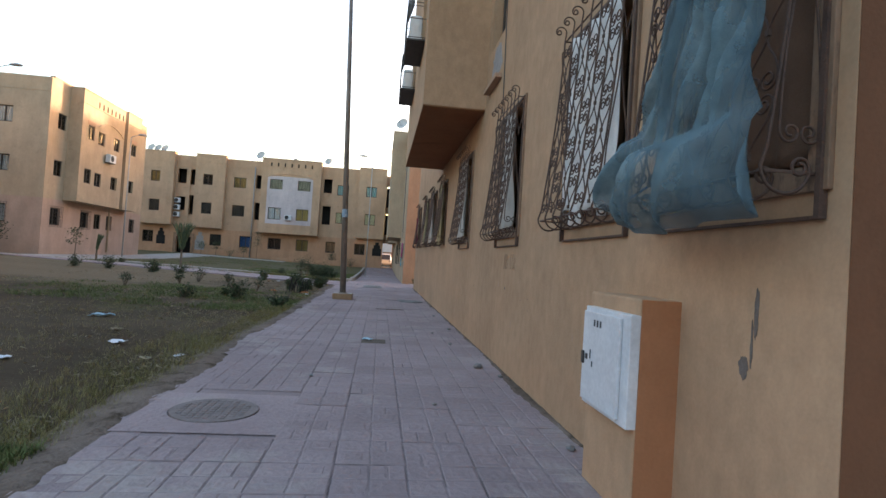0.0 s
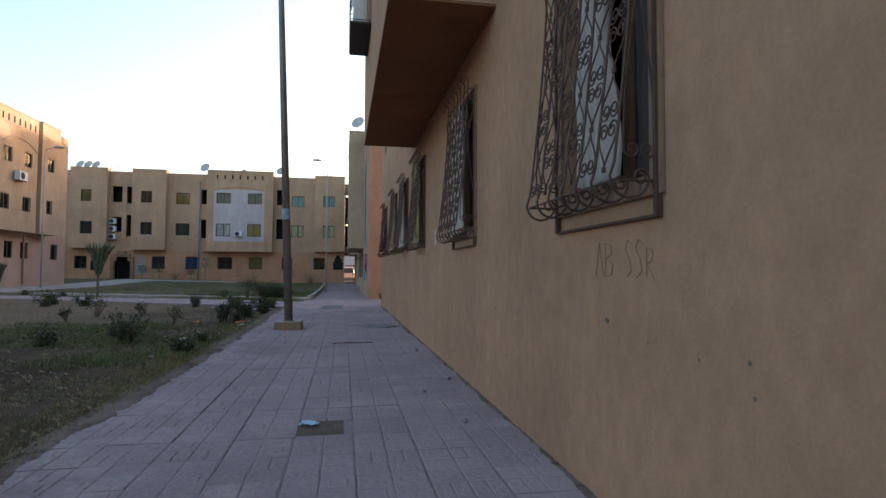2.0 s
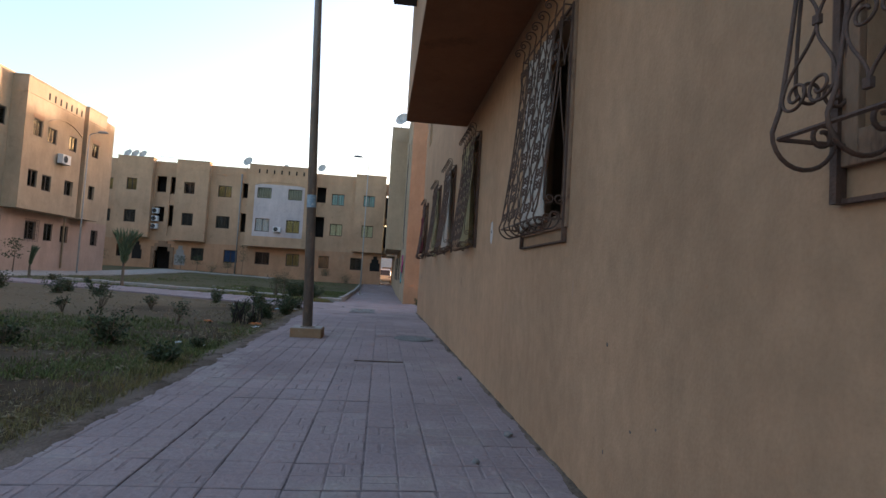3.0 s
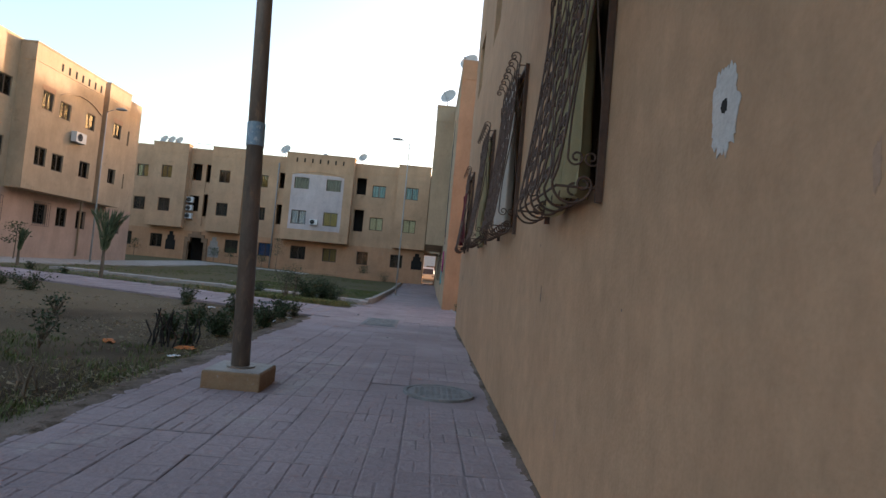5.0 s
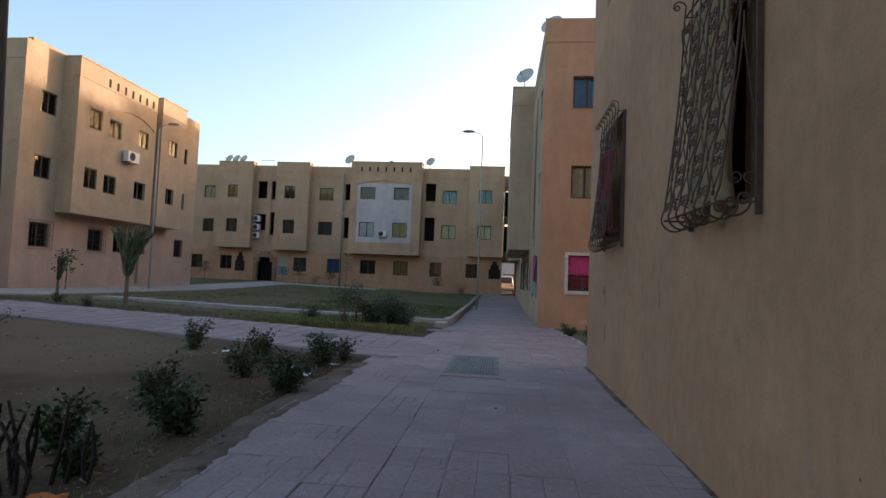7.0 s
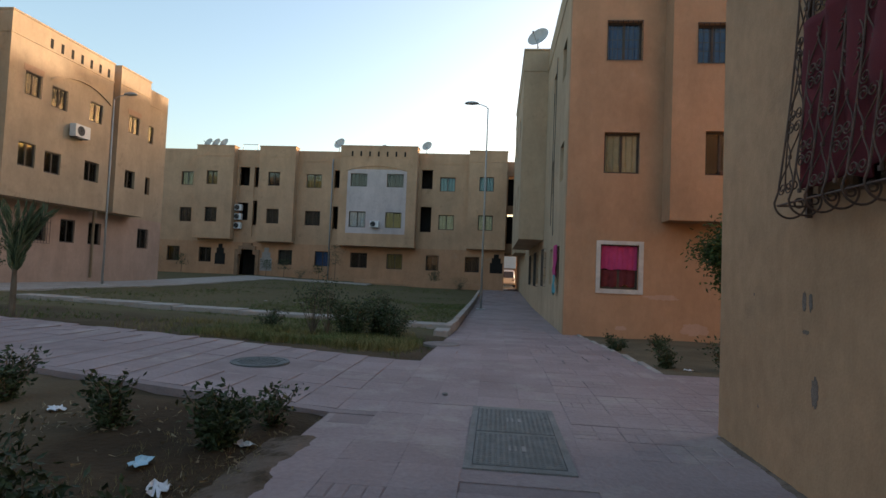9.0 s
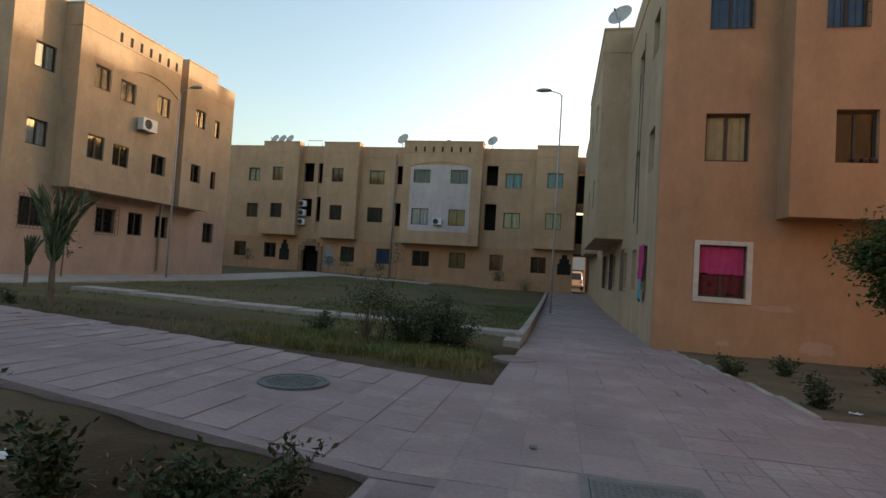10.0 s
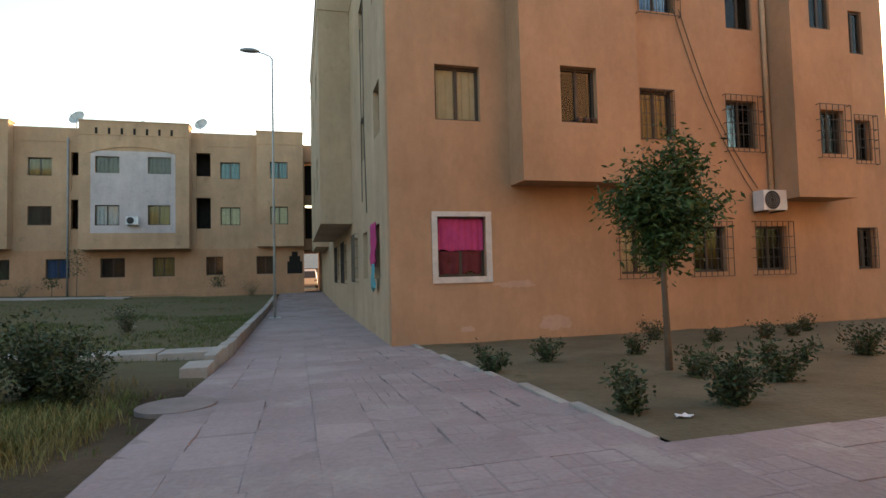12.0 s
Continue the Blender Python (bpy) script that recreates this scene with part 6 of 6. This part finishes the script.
# ledge goods and the magenta curtain of the orange front
hanging("curtain", 0, 0, 0.94, 0, 0.64, PINK, "magenta curtain in a white-framed window", 7, 0.02, 4, 0.05).matrix_basis = pose(4.12, 37.71, 1.50, 0, 0, 90)
hanging("curtain", 0, 0, 0.92, 0, 0.44, REDCLOTH, "dark red cloth below a magenta curtain", 4, 0.02, 8, 0.08).matrix_basis = pose(4.10, 37.73, 1.05, 0, 0, 90)
hanging("curtain", 2.12, 38.95, 39.75, 1.3, 2.2, PINK, "magenta cloth hanging out of a side window", 4, 0.02, 6, 0.1)
hanging("towel", 2.08, 39.0, 39.45, 0.75, 1.3, TEAL, "blue-green cloth hanging below a window", 3, 0.02, 7, 0.1, category="cloth")


def pot(x, y, z, r):
    e = thing("flower_pot", x, y, z, "small brown pot on a window ledge", "flower pot", "pots on a ledge")
    part("pot", tube(bmesh.new(), [(0, 0, 0), (0, 0, r * 1.4), (0, 0, r * 1.9)], [r * 0.75, r, r * 1.1], 14), RUSTIRON, e, smooth=True)


for x in (5.95, 6.12, 6.26):
    pot(x, 36.95, M0 - 0.13, 0.06)


def patch(f, pts, material, label, parent_name="plaster_patch", thick=0.0025):
    """A thin irregular patch of filler on a wall, from a centre, size and seed."""
    u, z, w, h, seed = pts
    n = 72
    b = bmesh.new()
    lo, hi = [], []
    for k in range(n):
        a = 2 * math.pi * k / n
        c, q = math.cos(a), math.sin(a)
        r = 1 + 0.35 * noise.noise((c * 1.6, q * 1.6, seed)) + 0.22 * noise.noise((c * 5, q * 2.2, seed + 3)) + 0.16 * noise.noise((c * 14, q * 5, seed + 7))
        q = (u + w / 2 * r * c, z + h / 2 * r * q * (1 + 0.15 * noise.noise((c * 22, 1.0, seed))))
        lo.append(b.verts.new(f.p(*q, -0.0005)))
        hi.append(b.verts.new(f.p(*q, -thick)))
    b.faces.new(hi)
    for k in range(n):
        b.faces.new((lo[k], lo[(k + 1) % n], hi[(k + 1) % n], hi[k]))
    return tagged(part(parent_name, b, material), label, "wall patch")


patch(west, (12.18, 3.98, 0.62, 0.5, 17), GREYP, "grey mortar patch under an upper window")
ledge = thing("window_ledge", WX, 12.2, 3.66, "short plaster ledge below an upper window", "ledge")
part("ledge", boxed(-0.09, 0.004, -0.42, 0.42, 0.0, 0.06, 0.008), WALLPALE, ledge)
WHITISH = "rough white filler patch on a tan wall"
patch(west, (16.10, 1.67, 0.13, 0.24, 1), WHITEP, WHITISH)
# the hole's shade is painted as a near-black spot on the filler
patch(west, (16.1, 1.68, 0.03, 0.035, 5), DARK, "flat near-black spot standing for a hole's shade", "wall_hole", 0.0045)
for k, (u, z, w, h) in enumerate(((6.66, 1.06, 0.022, 0.2), (6.68, 0.93, 0.014, 0.18), (6.72, 0.84, 0.05, 0.09), (26.0, 1.14, 0.035, 0.10), (26.07, 1.14, 0.04, 0.12), (25.95, 0.62, 0.07, 0.16), (26.05, 0.96, 0.08, 0.025), (10.87, 0.92, 0.04, 0.03), (12.9, 0.85, 0.02, 0.02), (18.2, 1.1, 0.012, 0.10), (23.6, 1.1, 0.01, 0.12))):
    patch(west, (u, z, w, h, 30 + k), SCAR, "grey chipped scar in a rendered wall")
for k, (u, z, w, h) in enumerate(((4.75, 0.80, 0.95, 0.14), (5.6, 0.0, 0.7, 0.3), (3.7, -0.05, 0.3, 0.12))):
    patch(front, (u, z, w, h, 60 + k), SALMON, "pale repaired patch on an orange wall")

# small chips and pale scrapes along the wall
rng = random.Random(404)
for k in range(34):
    u, z = rng.uniform(7.8, 26.9), rng.uniform(0.25, 1.45)
    if k % 3:
        patch(west, (u, z, rng.uniform(0.008, 0.022), rng.uniform(0.01, 0.03), 200 + k), SCAR, "tiny dark chip in a rendered wall", "wall_chip", 0.001)
    else:
        patch(west, (u, z, rng.uniform(0.01, 0.05), rng.uniform(0.05, 0.16), 200 + k), WALLPALE, "faint pale scrape on a rendered wall", "wall_scrape", 0.0008)

# faint letters scrawled on the long wall
scrawl = thing("wall_scrawl", WX - 0.003, 10.75, 1.13, "faint scrawled letters on a tan wall", "graffiti")


def stroke(pts):
    part("stroke", tube(bmesh.new(), [(0.001, -(u - 10.9), z - 1.3) for u, z in pts], 0.0022, 4), SCRATCH, scrawl)


def letter(u, kind_of):
    shapes = {"A": [[(0, 0), (0.045, 0.17), (0.09, 0)], [(0.02, 0.07), (0.08, 0.07)]],
              "B": [[(0, 0), (0, 0.17), (0.06, 0.15), (0.065, 0.11), (0, 0.09), (0.075, 0.06), (0.06, 0.01), (0, 0)]],
              "S": [[(0.07, 0.15), (0.03, 0.17), (0.01, 0.13), (0.05, 0.08), (0.06, 0.03), (0.02, 0.0)]],
              "P": [[(0, 0), (0.005, 0.15), (0.05, 0.14), (0.05, 0.09), (0, 0.08)]],
              "R": [[(0, 0), (0, 0.13), (0.05, 0.12), (0.04, 0.07), (0, 0.06), (0.06, -0.01)]]}
    for s in shapes[kind_of]:
        stroke([(10.9 - (u - x), 1.31 + z) for x, z in s])


for u, kind_of in ((0.24, "A"), (0.13, "B"), (-0.06, "S"), (-0.15, "S"), (-0.25, "R")):
    letter(u, kind_of)


# ---- the van beyond the passage ----
def van(x, y):
    e = thing("van", x, y, ground_z(x, y), "white van parked beyond the passage", "van")
    b = bmesh.new()
    prof = [(-0.85, 0.35), (-0.87, 0.85), (-0.8, 1.0), (-0.72, 1.65), (-0.6, 1.8), (0.6, 1.8), (0.72, 1.65), (0.8, 1.0), (0.87, 0.85), (0.85, 0.35)]
    ends = [[b.verts.new((px * s, py, pz if pz < 1.0 or k else 1.0)) for px, pz in prof] for k, (py, s) in enumerate(((0.0, 0.97), (0.75, 1.0), (4.0, 1.0)))]
    for a, c in zip(ends, ends[1:]):
        for k in range(len(prof)):
            b.faces.new((a[k], a[(k + 1) % len(prof)], c[(k + 1) % len(prof)], c[k]))
    b.faces.new(ends[-1])
    bmesh.ops.remove_doubles(b, verts=b.verts, dist=0.001)
    part("body", b, WHITEMETAL, e)
    part("bonnet", boxed(-0.8, 0.8, -0.25, 0.02, 0.38, 0.95, 0.05), WHITEMETAL, e)
    wb = bmesh.new()
    vs = [wb.verts.new(p) for p in ((-0.7, -0.015, 1.01), (0.7, -0.015, 1.01), (0.62, 0.58, 1.62), (-0.62, 0.58, 1.62))]
    wb.faces.new(vs)
    part("windscreen", wb, BLACKIRON, e, "dark windscreen")
    for sx in (-0.62, 0.62):
        part("headlight", boxed(sx - 0.13, sx + 0.13, -0.28, -0.24, 0.66, 0.82, 0.015), GREYPLASTIC, e)
    part("bumper", boxed(-0.85, 0.85, -0.34, -0.22, 0.3, 0.46, 0.03), GREYPLASTIC, e)
    for sx in (-0.78, 0.78):
        for sy in (0.45, 3.2):
            w = part("wheel", tube(bmesh.new(), [(sx - 0.09, sy, 0.3), (sx + 0.09, sy, 0.3)], 0.3, 20), BLACKIRON, e)


van(1.5, 79.0)


# ---- paving stones ----
def paver_mesh(seed, deep=0.005, worn=False):
    """A square paver of four cells, some of them barred or ringed, all worn unevenly."""
    rs = random.Random(seed)
    b = bmesh.new()
    h = 0.2023 if worn else 0.201
    box(b, -h, h, -h, h, -0.03, -deep)
    fields = []
    for i in range(2):
        for j in range(2):
            x0, y0 = -h + i * h, -h + j * h
            style = "plain" if worn else rs.choice(("plain", "plain", "bars", "ring"))
            if style == "bars":
                fields += [(x0, x0 + h, y0, y0 + h / 2, 0.0), (x0, x0 + h, y0 + h / 2, y0 + h, 0.0)]
            else:
                fields.append((x0, x0 + h, y0, y0 + h, 0.0))
                if style == "ring":
                    fields.append((x0 + 0.045, x0 + h - 0.045, y0 + 0.045, y0 + h - 0.045, 0.0035))
    if worn:
        fields = [(-h, h, -h, h, 0.0)]
    for x0, x1, y0, y1, lift in fields:
        top = lift - rs.uniform(0.0, 0.0012)
        g, w = (0.001 if worn else 0.0042, 0.002 if worn else 0.005) if not lift else (0.0, 0.006)
        base = -deep if not lift else -0.003
        lo = [b.verts.new((x, y, base)) for x, y in ((x0 + g, y0 + g), (x1 - g, y0 + g), (x1 - g, y1 - g), (x0 + g, y1 - g))]
        e = [w + (0.0 if worn else rs.choice((0, 0, 0, 0.010))) for q in range(4)]
        hi = [b.verts.new((x, y, top - rs.uniform(0, 0.001))) for x, y in ((x0 + g + e[0], y0 + g + e[0]), (x1 - g - e[1], y0 + g + e[1]), (x1 - g - e[2], y1 - g - e[2]), (x0 + g + e[3], y1 - g - e[3]))]
        b.faces.new(hi)
        for q in range(4):
            b.faces.new((lo[q], lo[(q + 1) % 4], hi[(q + 1) % 4], hi[q]))
    bmesh.ops.recalc_face_normals(b, faces=b.faces)
    for k, f in enumerate(b.faces):
        f.material_index = 1 if k < 6 else 0
    me = bpy.data.meshes.new("paver")
    b.to_mesh(me)
    b.free()
    me.materials.append(TILE)
    me.materials.append(WORNJOINT if worn else GROOVE)
    return me


PAVERS = [paver_mesh(k, 0.0055 if k < 6 else 0.0045) for k in range(10)] + [paver_mesh(20 + k, 0.0032, True) for k in range(4)]
SHAPES = [([tuple(v.co) for v in me.vertices], [tuple(p.vertices) for p in me.polygons], [p.material_index for p in me.polygons]) for me in PAVERS]


def free_spot(x, y):
    if any(a - 0.1 < x < bb + 0.1 and c - 0.12 < y < d + 0.12 for a, bb, c, d in GAPS):
        return False
    if any(math.hypot(x - a, y - c) < r + 0.26 for a, c, r in COVERS):
        return False
    if abs(x - 0.56) < 0.5 and abs(y - 26.9) < 1.0:
        return False
    return not (abs(x + 0.16) < 0.3 and abs(y - 19.88) < 0.3)


rng = random.Random(77)
STEP = 0.405


def lay(path, x0, x1, y0, y1, near, swing=False):
    verts, faces, slots_of, count = [], [], [], 0
    nx, ny = math.ceil((x1 - x0) / STEP - 0.1), math.ceil((y1 - y0) / STEP - 0.2)
    for j in range(ny):
        for i in range(nx):
            x, y = x0 + STEP * (i + 0.5), y0 + STEP * (j + 0.5)
            if swing:
                y += shear(x)
            if not free_spot(x, y):
                continue
            z = ground_z(x, y) + rng.uniform(-0.003, 0.0015) + 0.006 * noise.noise((x * 0.7, y * 0.7, 2)) - (rng.uniform(0.001, 0.008) if i == 0 and y1 < 28 else 0)
            kind_of = rng.randrange(7, 10) if y > 27 and 1.0 < x < 6.0 and rng.random() < 0.6 else rng.randrange(10, 14) if y > 27 or y > 21.5 + 3 * noise.noise((x * 0.8, y * 0.3, 1)) and rng.random() < 0.8 else rng.randrange(7) if noise.noise((x * 0.6, y * 0.6, 7)) > -0.1 else rng.randrange(5, 10)
            flat = 0.35 if kind_of > 9 else 1.0
            slope = math.degrees(math.atan((ground_z(x, y + 0.1) - ground_z(x, y - 0.1)) / 0.2))
            m = pose(x, y, z, slope + rng.uniform(-0.45, 0.45) * flat, rng.uniform(-0.45, 0.45) * flat, rng.uniform(-0.9, 0.9) + 90 * rng.randrange(4))
            slanted = swing and x < -0.95
            if slanted:
                m = Matrix.Translation(m.translation) @ Matrix(((1, 0, 0, 0), (-0.2, 1, 0, 0), (0, 0, 1, 0), (0, 0, 0, 1))) @ m.to_3x3().to_4x4()
            if near[0] < y < near[1] and count < 300 and not slanted:
                o = new("paver", PAVERS[kind_of])
                o.parent, o.matrix_basis = path, m
                count += 1
            else:
                k = len(verts)
                verts += [tuple(m @ Vector(v)) for v in SHAPES[kind_of][0]]
                faces += [tuple(k + q for q in fc) for fc in SHAPES[kind_of][1]]
                slots_of += SHAPES[kind_of][2]
    ob = cloud_mesh("paver_run", verts, faces, TILEJ, path)
    ob.data.materials.append(WORNJOINT if y0 > 27 else GROOVE)
    ob.data.polygons.foreach_set("material_index", slots_of)
    ob["kind"] = "stuff"
    return ob


lay(path_main, -1.02, 2.22, 2.21, 27.2, (8.5, 25.0))
lay(path_cross, -18.4, 21.0, 27.32, 30.15, (27.0, 31.0), True)
lay(path_north, -0.62, 2.4, 30.16, 66.0, (30.0, 40.0))
